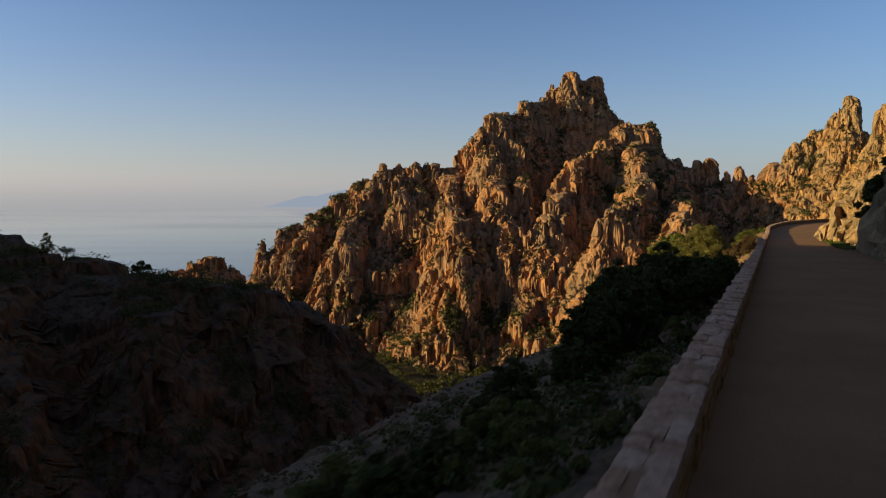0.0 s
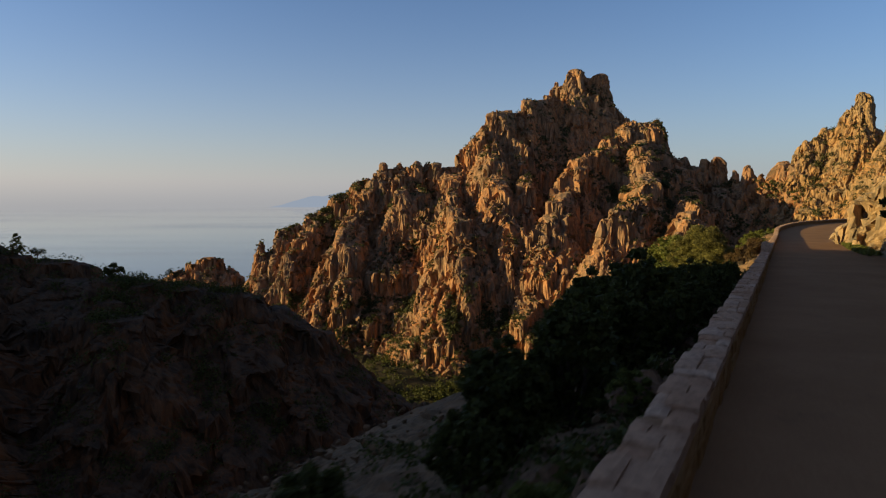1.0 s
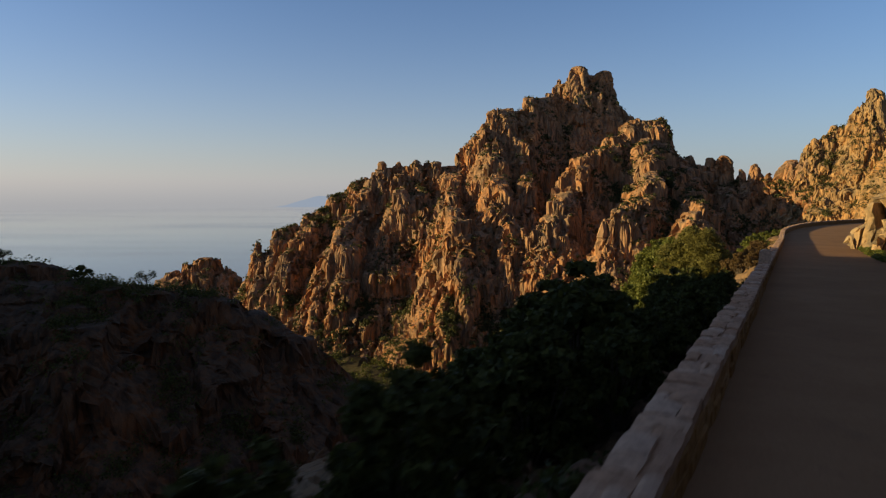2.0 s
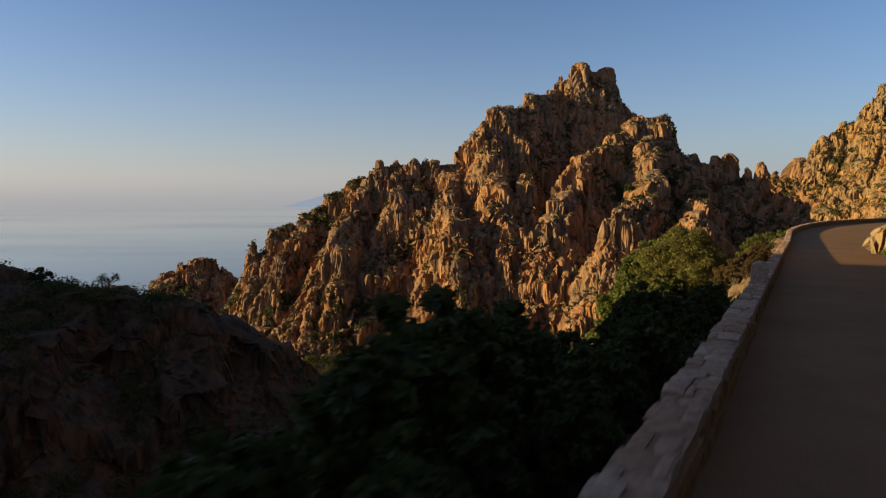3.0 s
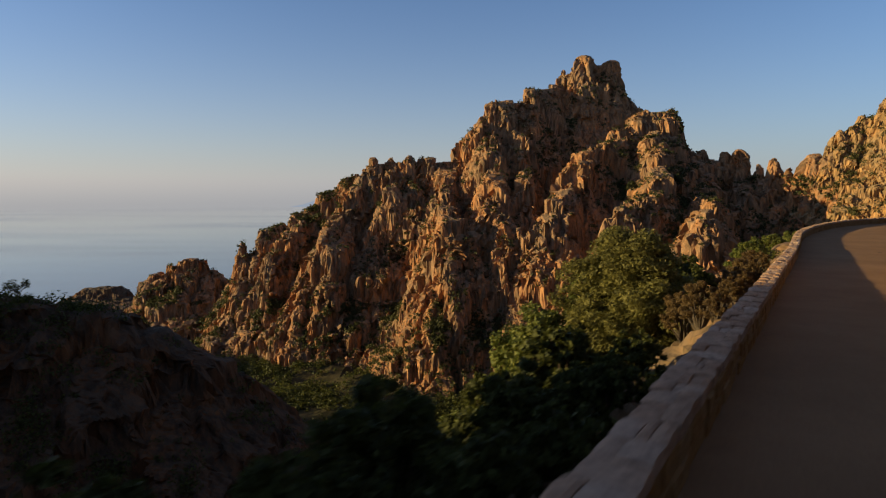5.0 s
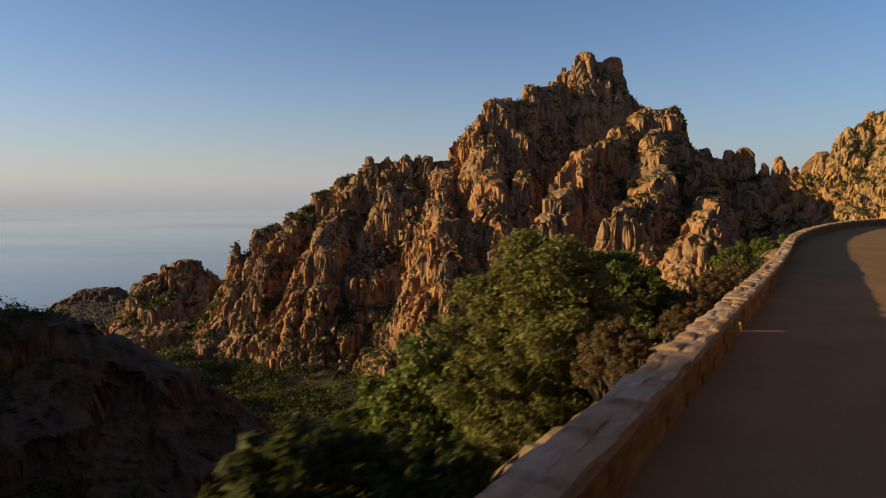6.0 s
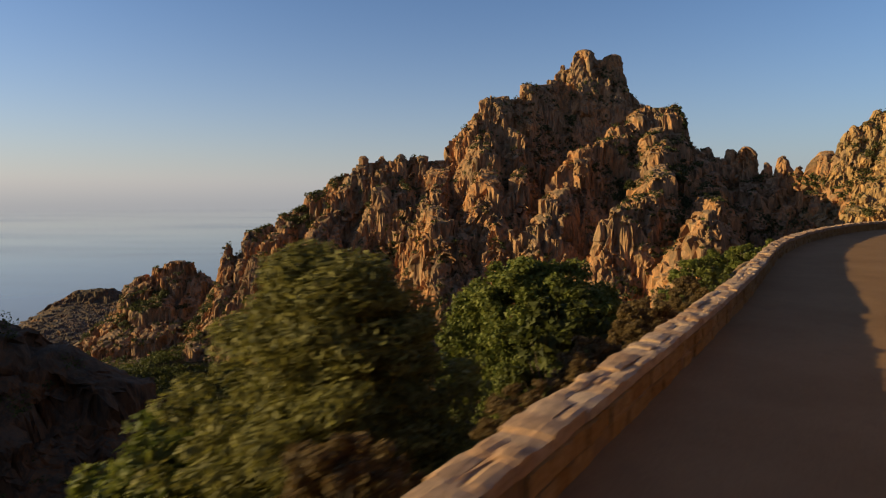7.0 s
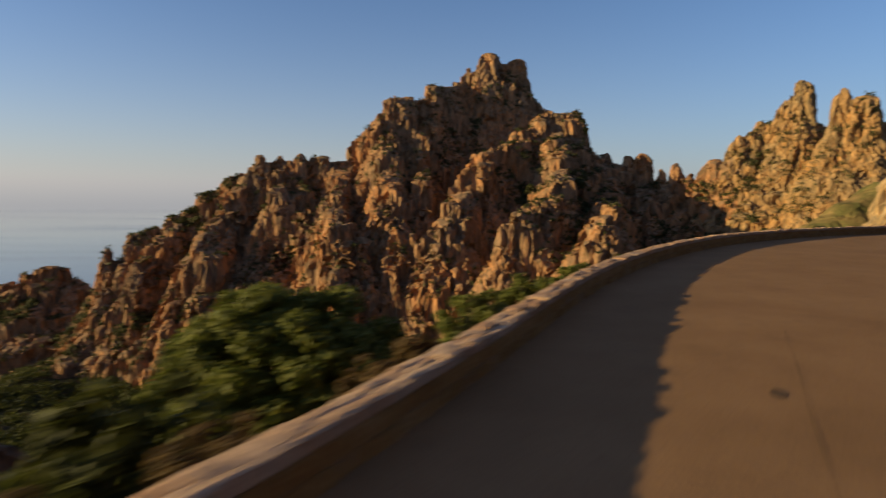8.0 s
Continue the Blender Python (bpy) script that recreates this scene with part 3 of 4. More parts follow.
sb = np.concatenate([np.arange(-40, 40, 0.6), np.arange(40, 80, 0.3)])
lat_r = ROAD_W + 0.3 + np.concatenate([[0], np.cumsum(np.linspace(0.12, 2.0, 70))])
S, L = np.meshgrid(sb, lat_r, indexing="ij")
e = np.maximum(L.ravel() - ROAD_W - 0.3, 0)
s_end = np.clip((80 - S.ravel()) / 8, 0, 1)
rv = road_at(S.ravel(), L.ravel() + 2.5 * (1 - s_end) ** 2)
rv[:, 2] += -0.15 + np.where(e > 0.5, np.minimum((e - 0.5) * 2.6, 5 + (e - 0.5) * 0.75), 0) * np.clip((66 - S.ravel()) / 8, 0.0, 1)
rn = grid_normals(rv, len(sb), len(lat_r))
if rn[:, 2].mean() < 0:
    rn = -rn
fade = np.clip(e / 1.0, 0, 1)[:, None]
rv2 = crag(rv, rn, 2.4, 1.3, 71)
rv = rv + (rv2 - rv) * fade
bank_me = mesh_from("roadside_bank", rv, grid_faces(len(sb), len(lat_r)), ROCK_PALE)
tagged(new("roadside_bank", bank_me), "pale rocky bank along the inner edge of the road", "bank", kind="structure")

rock_me, rock_v, rock_n = terrain_mesh("roadside_rock", lambda X, Y: np.maximum(crest(X, Y, [(43.4, 65.5, 1.6), (43.0, 61.0, 4.5), (42.4, 55.0, 8.0), (43.0, 48.0, 11.0)], 1.2, 3.4, 9, 2.2), -4.0),
                                       4.6, 20.0, 110, 46.0, 79.5, 230, ROCK_PALE, 1.5, 0.8, 131, back=1.0, steps=((3.0, 0.3, 2.0, 0.7), (1.3, 0.2, 0.8, 0.3)), turn=28.0)
tagged(new("roadside_rock", rock_me), "blocky pale granite outcrop at the inner edge of the bend", "rock", kind="structure")

verge = np.stack(np.meshgrid(np.arange(58, 80, 0.35), np.linspace(5.35, 6.3, 5), indexing="ij"), -1).reshape(-1, 2)
vv = road_at(verge[:, 0], verge[:, 1], 0.02)
vv[:, 2] += 0.05 + 0.06 * fbm(vv / 0.5, 3, 23)
verge_n = np.tile((0.0, 0.0, 1.0), (len(vv), 1))

# land under and around all of it, down to the shore
gx, gy = np.linspace(-420, 560, 150), np.linspace(-420, 620, 150)
GX, GY = np.meshgrid(gx, gy, indexing="ij")
low = -112 + 20 * np.clip((GX + 260) / 120, 0, 1)
side = (GX + 0.437) * math.cos(ROAD_HEAD) - (GY - 0.243) * math.sin(ROAD_HEAD)
low = np.maximum(low, np.minimum(-6 + (side - 40) * 0.5, 70) - 100 * np.clip((30 - side) / 20, 0, 1) - 100 * np.clip((GY - GX * 0.4 - 80) / 40, 0, 1))
gv = np.stack([GX.ravel(), GY.ravel(), low.ravel()], 1)
gv[:, 2] += 3 * fbm(gv / 30, 4, 15) + 7 * np.maximum(fbm(gv / 30, 4, 25), -0.2) * (gv[:, 1] > 150)
ground_me = mesh_from("ground", gv, grid_faces(150, 150), SOIL)
tagged(new("ground", ground_me), "scrubby brown ravine floor and slopes", "ground", kind="structure")

# slope beyond the bend, where the road goes on
GRASSY = plain_material("grassy_slope", (0.075, 0.085, 0.028), (0.24, 0.16, 0.07), 0.22, 0.95, 0.08, 0.05)
FAR_BANK = [(104, 171, -14), (112.4, 172.7, -5), (120, 174.5, -1), (128, 176, 3), (150, 172, 16), (185, 160, 34)]
OUTCROP = [(116, 157, -1), (118, 159.5, 4), (121, 160, 7), (130, 157, 12), (140, 153, 15)]
beyond_me, beyond_v, beyond_n = terrain_mesh("far_bank", lambda X, Y: np.maximum(crest(X, Y, FAR_BANK, 2, 0.95, 14, 0.8), -60),
                                             85, 200, 180, 110, 230, 150, GRASSY, 2.0, 0.5, 91)
tagged(new("far_bank", beyond_me), "sunlit grassy bank beyond the bend", "bank", kind="structure")
outcrop_me, outcrop_v, outcrop_n = terrain_mesh("rock_outcrop", lambda X, Y: np.maximum(crest(X, Y, OUTCROP, 2.0, 2.6, 14, 1.2), -40),
                                                104, 150, 180, 138, 178, 130, ROCK_PALE, 2.6, 1.0, 92, steps=((4.0, 0.35, 2.0, 0.8),))
tagged(new("rock_outcrop", outcrop_me), "pale granite outcrop on the bank beyond the bend", "rock", kind="structure")

# ------------------------------------------------------------ road
rs = np.arange(-40, 150.1, 0.6)
rl = np.concatenate([[-0.1], np.linspace(0.3, ROAD_W - 0.3, 9), [ROAD_W + 0.7]])
S, L = np.meshgrid(rs, rl, indexing="ij")
L = L * (1 + 1.6 * np.clip((S - 78) / 14, 0, 1))
rdv = road_at(S.ravel(), L.ravel())
rdv[:, 2] += 0.012 * fbm(rdv / 1.5, 3, 81) - 0.02 * (np.abs(L.ravel() - ROAD_W / 2) / (ROAD_W / 2)) ** 2
road_me = mesh_from("road", rdv, grid_faces(len(rs), len(rl)), ASPHALT, True)
tagged(new("road", road_me), "narrow worn asphalt mountain road bending round the cliff", "road", kind="structure")

CRACK = plain_material("crack_filling", (0.10, 0.065, 0.042), (0.15, 0.095, 0.06), 2.0, 0.95, 0.01, 0.03)


def road_strip(name, label, s_values, lat_fn, width_fn, material):
    """A thin irregular patch that lies on the road."""
    sv = np.asarray(s_values, float)
    lat = np.array([lat_fn(v) for v in sv])
    w = np.array([width_fn(v) for v in sv])
    rows = []
    for k in (-1.0, -0.33, 0.33, 1.0):
        p = road_at(sv, lat + k * w)
        p[:, 2] += 0.006 + 0.012 * fbm(p / 1.5, 3, 81) - 0.02 * (np.abs(lat + k * w - ROAD_W / 2) / (ROAD_W / 2)) ** 2 * (sv < 78)
        rows.append(p)
    v = np.stack(rows, 1).reshape(-1, 3)
    tagged(new(name, mesh_from(name, v, grid_faces(len(sv), 4), material, True)), label, "road mark", kind="structure")


# ------------------------------------------------------------ parapet
def sweep(profile, s_values, wobble=0.0, seed=0):
    """Sweeps a closed profile of (lat, height) along the road."""
    prof = np.array(profile, float)
    n = len(prof)
    S = np.repeat(s_values, n)
    P_ = np.tile(prof, (len(s_values), 1))
    v = road_at(S, P_[:, 0], P_[:, 1])
    if wobble:
        v = v + wobble * np.stack([vnoise(v / 0.35, seed + i) for i in range(3)], 1)
    faces = []
    base = np.arange(len(s_values) - 1) * n
    for k in range(n):
        k2_ = (k + 1) % n
        faces.append(np.stack([base + k, base + k2_, base + n + k2_, base + n + k], 1))
    return v, np.concatenate(faces)


DRAIN = 69.0
core = [(0.0, -0.3), (-0.02, 0.2), (-0.035, WALL_H - 0.022), (-WALL_W + 0.03, WALL_H - 0.022), (-WALL_W - 0.04, -1.9)]
wv1, wf1 = sweep(core, np.arange(-30, DRAIN - 0.09, 0.25), 0.015, 5)
wv2, wf2 = sweep(core, np.arange(DRAIN + 0.09, 150, 0.25), 0.015, 5)
lintel = [(-0.03, 0.2), (-0.035, WALL_H - 0.022), (-WALL_W + 0.03, WALL_H - 0.022), (-WALL_W - 0.02, 0.2)]
wv3, wf3 = sweep(lintel, np.array([DRAIN - 0.2, DRAIN + 0.2]))
wall_me = mesh_from("parapet_wall", np.concatenate([wv1, wv2, wv3]), np.concatenate([wf1, wf2 + len(wv1), wf3 + len(wv1) + len(wv2)]), MORTAR)
parapet = tagged(new("parapet_wall", wall_me), "low rubble-stone parapet wall along the road edge", "wall", kind="structure")


def stone_verts(rng, s0, s1, lat0, lat1, z0, z1, rough):
    """A rough-hewn stone between two stations: four feet, a bulging top of four by four."""
    pts = [(s0, lat0, z0), (s1, lat0, z0), (s1, lat1, z0), (s0, lat1, z0)]
    for i in range(4):
        for j in range(4):
            edge = (i in (0, 3)) + (j in (0, 3))
            a, b = s0 + (s1 - s0) * (0.0, 0.3, 0.7, 1.0)[i], lat0 + (lat1 - lat0) * (0.0, 0.3, 0.7, 1.0)[j]
            pts.append((a + rng.uniform(-rough, rough), b + rng.uniform(-rough, rough), z1 - (0.0, 0.012, 0.028)[edge] + rng.uniform(-rough, rough) * 0.55))
    p = np.array(pts)
    return road_at(p[:, 0], p[:, 1], p[:, 2])


def stone_faces():
    f = [(4 + 4 * i + j, 4 + 4 * i + j + 4, 4 + 4 * i + j + 5, 4 + 4 * i + j + 1) for i in range(3) for j in range(3)]
    rim = {0: [4, 8, 12, 16], 1: [16, 17, 18, 19], 2: [19, 15, 11, 7], 3: [7, 6, 5, 4]}
    for k in range(4):
        a, b, r = k, (k + 1) % 4, rim[k]
        f += [(a, b, r[3], r[2]), (a, r[2], r[1], r[0])]
    return np.array(f)


STONE_FACES = stone_faces()


def wall_stones(name, stones, s_lo, s_hi, material):
    """Stones between two stations as parts of the parapet; the others joined into one."""
    far_v, far_f, at = [], [], 0
    for st, v in stones:
        if s_lo <= st < s_hi:
            c = v.mean(0)
            ob = part_mesh(name, mesh_from(name, v - c, STONE_FACES, material), parapet)
            ob.location = c
        else:
            far_v.append(v)
            far_f.append(STONE_FACES + at)
            at += 20
    if far_v:
        rest = part_mesh(name + "_course", mesh_from(name, np.concatenate(far_v), np.concatenate(far_f), material), parapet)
        tagged(rest, kind="stuff")


rng = random.Random(11)
coping, facing = [], []
st = -28.0
while st < 148:
    ln = rng.uniform(0.22, 0.52)
    cuts = [0.0, 1.0]
    for _ in range(rng.choice((0, 1, 1, 1, 2))):
        cuts.append(rng.uniform(0.28, 0.72))
    cuts = sorted(c for k, c in enumerate(sorted(cuts)) if k == 0 or c - sorted(cuts)[k - 1] > 0.16)
    for a, b in zip(cuts[:-1], cuts[1:]):
        lo = -WALL_W * b - (rng.uniform(-0.02, 0.035) if b > 0.99 else -0.004)
        hi = -WALL_W * a - (rng.uniform(-0.008, 0.012) if a < 0.01 else 0.004)
        d0, d1 = rng.uniform(-0.04, 0.012), rng.uniform(-0.012, 0.04)
        coping.append((st, stone_verts(rng, st + d0, st + ln + d1, lo, hi, WALL_H - 0.12, WALL_H + rng.choice((-0.008, 0.0, 0.006, 0.014, 0.03)) + rng.uniform(-0.006, 0.006), 0.009)))
    st += ln
for z0, z1 in ((-0.05, 0.17), (0.17, WALL_H - 0.125)):
    st = -28.0 + z1
    while st < 148:
        ln = rng.uniform(0.22, 0.6)
        if abs(st + ln / 2 - DRAIN) > 0.14 + ln / 2:
            facing.append((st, stone_verts(rng, st + 0.01, st + ln - 0.01, -0.2, 0.0 + rng.uniform(-0.015, 0.025), z0 + 0.008, z1 - 0.006, 0.012)))
        st += ln
wall_stones("coping_stone", coping, 58, 92, WALL_STONE)
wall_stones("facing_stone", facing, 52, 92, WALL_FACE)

# upright stone that stands in the parapet
def upright_stone():
    bm = bmesh.new()
    prof = [(-0.22, -0.3), (0.22, -0.3), (0.215, 0.42)] + [(0.215 * math.cos(a), 0.42 + 0.19 * math.sin(a)) for a in (0.45, 0.95, 1.57, 2.19, 2.69)] + [(-0.215, 0.42)]
    rings = []
    for y, k in ((-0.19, 0.95), (-0.16, 1.0), (0.16, 1.0), (0.19, 0.95)):
        rings.append([bm.verts.new((x * k + 0.008 * math.sin(9 * z + y * 7), y, z * (k if z > 0 else 1))) for x, z in prof])
    n = len(prof)
    for a, b in zip(rings[:-1], rings[1:]):
        for k in range(n):
            bm.faces.new((a[k], a[(k + 1) % n], b[(k + 1) % n], b[k]))
    bm.faces.new(rings[0][::-1])
    bm.faces.new(rings[-1])
    bmesh.ops.recalc_face_normals(bm, faces=bm.faces)
    me = bpy.data.meshes.new("boundary_stone")
    bm.to_mesh(me)
    bm.free()
    me.materials.append(WALL_STONE)
    ob = new("boundary_stone", me)
    x, y, z = road_at(46.4, -0.21, WALL_H - 0.02)
    ob.matrix_basis = pose(x, y, z, 0, 0, -math.degrees(ROAD_HEAD))
    tagged(ob, "grey round-topped upright stone standing in the parapet", "stone post")


upright_stone()

# ------------------------------------------------------------ plants
def leaves(clumps, count, size, seed, shell=0.5, aspect=0.55, flat=0.0):
    """Small leaf blades on and in ellipsoid clumps: rows of x, y, z, rx, ry, rz."""
    rg = np.random.default_rng(seed)
    c = np.array(clumps, float)
    w = (c[:, 3] * c[:, 4] + c[:, 4] * c[:, 5] + c[:, 3] * c[:, 5])
    k = rg.choice(len(c), count, p=w / w.sum())
    d = rg.normal(size=(count, 3))
    d /= np.linalg.norm(d, axis=1)[:, None]
    r = shell + (1.05 - shell) * rg.random(count) ** 0.6
    pos = c[k, :3] + d * c[k, 3:] * r[:, None]
    nrm = d + rg.normal(size=(count, 3)) * 0.7 + np.array([0, 0, flat])
    nrm /= np.linalg.norm(nrm, axis=1)[:, None]
    t1 = np.cross(nrm, rg.normal(size=(count, 3)))
    t1 /= np.linalg.norm(t1, axis=1)[:, None] + 1e-9
    t2 = np.cross(nrm, t1)
    ln = (size * (0.6 + 0.8 * rg.random(count)))[:, None]
    wd = ln * aspect
    v = np.stack([pos - t1 * ln * 1.1 - t2 * wd * 0.7, pos + t2 * wd * 1.5, pos + t1 * ln * 1.1 - t2 * wd * 0.7], 1).reshape(-1, 3)
    return v, np.arange(count * 3).reshape(-1, 3)


def limb(bm, a, b, r0, r1, sides=7):
    a, b = Vector(a), Vector(b)
    q = (b - a).to_track_quat("Z", "Y")
    lo = [bm.verts.new(a + q @ Vector((r0 * math.cos(k * math.tau / sides), r0 * math.sin(k * math.tau / sides), 0))) for k in range(sides)]
    hi = [bm.verts.new(b + q @ Vector((r1 * math.cos(k * math.tau / sides), r1 * math.sin(k * math.tau / sides), 0))) for k in range(sides)]
    for k in range(sides):
        bm.faces.new((lo[k], lo[(k + 1) % sides], hi[(k + 1) % sides], hi[k]))
    bm.faces.new(hi)


def pine_tree(label, height, spread, count, seed, summits=2, leaf=0.055, tufts=300):
    """A bushy pine: trunk, limbs, and flattened tufts over a domed, uneven envelope."""
    rng = random.Random(seed)
    root = tagged(new("pine_tree"), label, "tree")
    bm = bmesh.new()
    clumps = []
    for k in range(summits):
        ox = (k - (summits - 1) / 2) * spread * 0.17
        oy = rng.uniform(-0.12, 0.12) * spread
        top = height * (1.0 - 0.03 * k)
        limb(bm, (0, 0, -0.6), (ox * 0.5, oy * 0.5, height * 0.35), 0.17, 0.12)
        limb(bm, (ox * 0.5, oy * 0.5, height * 0.35), (ox, oy, top * 0.93), 0.12, 0.03)
        for m in range(tufts):
            u = rng.random() ** 1.15
            a = rng.uniform(0, math.tau)
            lobe = 1.0 + 0.20 * math.sin(3 * a + 9 * u + k) + 0.17 * math.sin(7 * a - 14 * u)
            reach = spread * 0.46 * (1 - u ** 2.1) ** 0.8 * lobe * rng.uniform(0.74, 1.04) + 0.08
            z = height * 0.06 + (top - height * 0.06) * u
            bx, by = ox * (0.4 + 0.6 * u) + reach * math.cos(a), oy + reach * math.sin(a)
            s_ = rng.uniform(0.040, 0.092) * spread
            clumps.append((bx, by, z, s_ * 1.15, s_ * 1.15, s_ * 0.7))
            if m % 6 == 0:
                limb(bm, (ox * (0.4 + 0.6 * u), oy, max(0.2, z - 0.35 * reach)), (bx, by, z), 0.04, 0.012, 4)
            if m % 5 == 0:
                clumps.append((ox * 0.6 + (bx - ox * 0.6) * 0.6, oy + (by - oy) * 0.6, z - 0.1, s_ * 1.7, s_ * 1.7, s_ * 1.2))
    part("trunk", bm, BARK, root, "rough brown trunk and limbs")
    v, f = leaves(clumps, count, leaf, seed, 0.35, 0.32, 0.5)
    part_mesh("crown", mesh_from("crown", v, f, PINE), root, "layered olive-green needle tufts")
    return root


def broad_bush(name, label, category, radius, height, count, seed, material, leaf=0.05, n_clumps=34):
    rng = random.Random(seed)
    root = tagged(new(name), label, category)
    bm = bmesh.new()
    clumps = []
    for k in range(n_clumps):
        a, up_ = rng.uniform(0, math.tau), rng.random() ** 0.8
        lobe = 1.0 + 0.09 * math.sin(2 * a + seed) + 0.08 * math.sin(5 * a + 6 * up_ + seed) + 0.06 * math.sin(9 * a - 8 * up_)
        deep = rng.uniform(0.84, 0.98) if k % 4 else rng.uniform(0.35, 0.8)
        s_ = radius * rng.uniform(0.13, 0.24) * (34 / max(34, n_clumps)) ** 0.33
        rr = (radius - s_) * lobe * deep * math.sqrt(1 - (0.25 + 0.75 * up_) ** 2.4)
        z = (height - s_) * (0.12 + 0.88 * up_ * deep * (1 + 0.5 * (lobe - 1)))
        clumps.append((rr * math.cos(a), rr * math.sin(a), z, s_, s_, s_ * 0.75))
        if k % 3 == 0:
            limb(bm, (0.1 * math.cos(a), 0.1 * math.sin(a), -0.5), (rr * math.cos(a), rr * math.sin(a), z), 0.045, 0.012, 5)
    part("stem", bm, BARK, root, "dark woody stems")
    if n_clumps > 150:
        clumps = [(x, y, z, 1.45 * rx, 1.45 * ry, 1.3 * rz) for x, y, z, rx, ry, rz in clumps]
    v, f = leaves(clumps, count, leaf, seed, 0.25, 0.55, 0.3)
    part_mesh("crown", mesh_from("crown", v, f, material), root)
    return root


def set_at(ob, x, y, z, turn=0.0, size=1.0):
    ob.matrix_basis = pose(x, y, z, 0, 0, turn) @ Matrix.Scale(size, 4)
    return ob


def set_on(ob, s, lat, dz, turn=0.0, size=1.0):
    x, y, z = road_at(s, lat)
    z = float(z + hillside_profile(np.array(float(s)), np.array(float(lat)))) if lat < 0 else float(z)
    ob.matrix_basis = pose(x, y, z + dz, 0, 0, turn) @ Matrix.Scale(size, 4)
    return ob


set_at(pine_tree("bushy olive-green pine below the parapet in evening sun", 6.6, 5.8, 120000, 5, 2, 0.082, 250), 29.1, 68.7, -8.3, 10)
oak = set_at(broad_bush("oak_tree", "rounded green holm oak on the slope beyond the parapet", "tree", 4.9, 7.1, 76000, 8, OAK, 0.105, 480), 34.9, 90.2, -11.7, 0, 1.14)
broad = broad_bush("evergreen_bush", "dense green evergreen bush on the slope", "bush", 2.1, 3.5, 16000, 9, OAK, 0.08, 160)
set_on(broad, 73.0, -9.6, 0.5, 0, 1.5)
for s_, lat_, dz_, turn_, size_ in ((76.5, -11.5, 0.2, 100, 1.1), (66.5, -10.5, -0.2, 200, 1.0), (91, -10.5, 0.3, 10, 0.9), (64, -13.5, 0.1, 300, 0.9)):
    set_on(copy_thing(broad, Matrix()), s_, lat_, dz_, turn_, size_)

maquis = [broad_bush("maquis_bush", "dense dark green maquis bush in the shade of the hill", "bush", 2.0, 4.0, 6000, 20 + k, MAQUIS, 0.12, 110) for k in range(3)]
rng = random.Random(4)
spots = []
for s_ in np.arange(24, 64, 2.3):
    for lat_ in (-2.9, -5.0, -7.6):
        if (s_ < 31 and lat_ > -4) or (s_ < 34 and lat_ < -7):
            continue
        spots.append((s_ + rng.uniform(-1, 1), lat_ + rng.uniform(-0.8, 0.6), rng.uniform(-0.25, 0.1), rng.uniform(0, 360), rng.uniform(0.8, 1.15) * (0.58 if lat_ > -4 else 1.0) * (0.7 if s_ < 33 and lat_ < -7 else 1.0 if s_ < 43 else 0.74)))
for s_ in np.arange(7, 26, 2.6):
    for lat_ in ((-6.0,) if s_ < 15 else (-5.6,)):
        spots.append((s_ + rng.uniform(-1, 1), lat_ + rng.uniform(-0.8, 0.8), rng.uniform(-0.3, 0.0), rng.uniform(0, 360), rng.uniform(0.42, 0.62)))
spots += [(62.4, -5.0, 0.0, 70, 0.85), (63.6, -5.4, 0.0, 160, 0.85), (64.9, -5.9, 0.0, 20, 0.8), (66.2, -6.4, 0.0, 250, 0.72), (84.4, -5.6, -0.4, 40, 1.2)]
spots += [(45.4, -9.2, 0.3, 90, 1.15), (47.6, -8.8, 0.3, 190, 1.1), (49.6, -9.6, 0.3, 310, 1.1), (51.5, -9.2, 0.2, 30, 1.0)]
spots += [(43.0, -8.6, 0.3, 150, 1.12), (44.2, -7.2, 0.1, 220, 1.1), (47.0, -10.6, 0.4, 300, 1.1)]
for k, spot in enumerate(spots):
    ob = maquis[k] if k < 3 else copy_thing(maquis[k % 3], Matrix())
    tagged(ob, group="maquis bushes below the wall")
    set_on(ob, *spot)
for s_, lat_, dz_, turn_, size_ in ((59.5, 8.9, 0.9, 30, 1.6), (55.5, 9.2, 1.6, 130, 1.6)):
    ob = tagged(copy_thing(maquis[1], Matrix()), "tall dark evergreen shrub on the shaded roadside bank", "bush")
    set_on(ob, s_, lat_, dz_, turn_, size_)

heather = broad_bush("heather_shrub", "dry brown heather shrub beside the parapet", "shrub", 1.0, 1.6, 11000, 40, DRY, 0.036, 60)
first = True
for s_, lat_, dz_, size_ in ((70.2, -2.6, 0.5, 1.0), (71.8, -3.4, 0.4, 1.1), (80.6, -2.2, 0.5, 0.9), (83.5, -2.6, 0.4, 1.0), (78.2, -2.6, 0.4, 0.85), (89.0, -2.6, 0.3, 1.0), (86.3, -2.1, 0.4, 0.8), (73.4, -1.9, 0.3, 0.7), (75.1, -1.75, 0.3, 0.65), (76.6, -2.0, 0.3, 0.75), (79.2, -1.8, 0.35, 0.6), (68.3, -1.8, 0.2, 0.6)):
    ob = heather if first else copy_thing(heather, Matrix())
    first = False
    set_on(ob, s_, lat_, dz_, s_ * 37, size_)
mound = broad_bush("cistus_mound", "low green rockrose mound beside the parapet", "shrub", 1.7, 2.3, 11000, 44, OAK, 0.055, 40)
set_on(mound, 93.5, -3.2, 0.35)
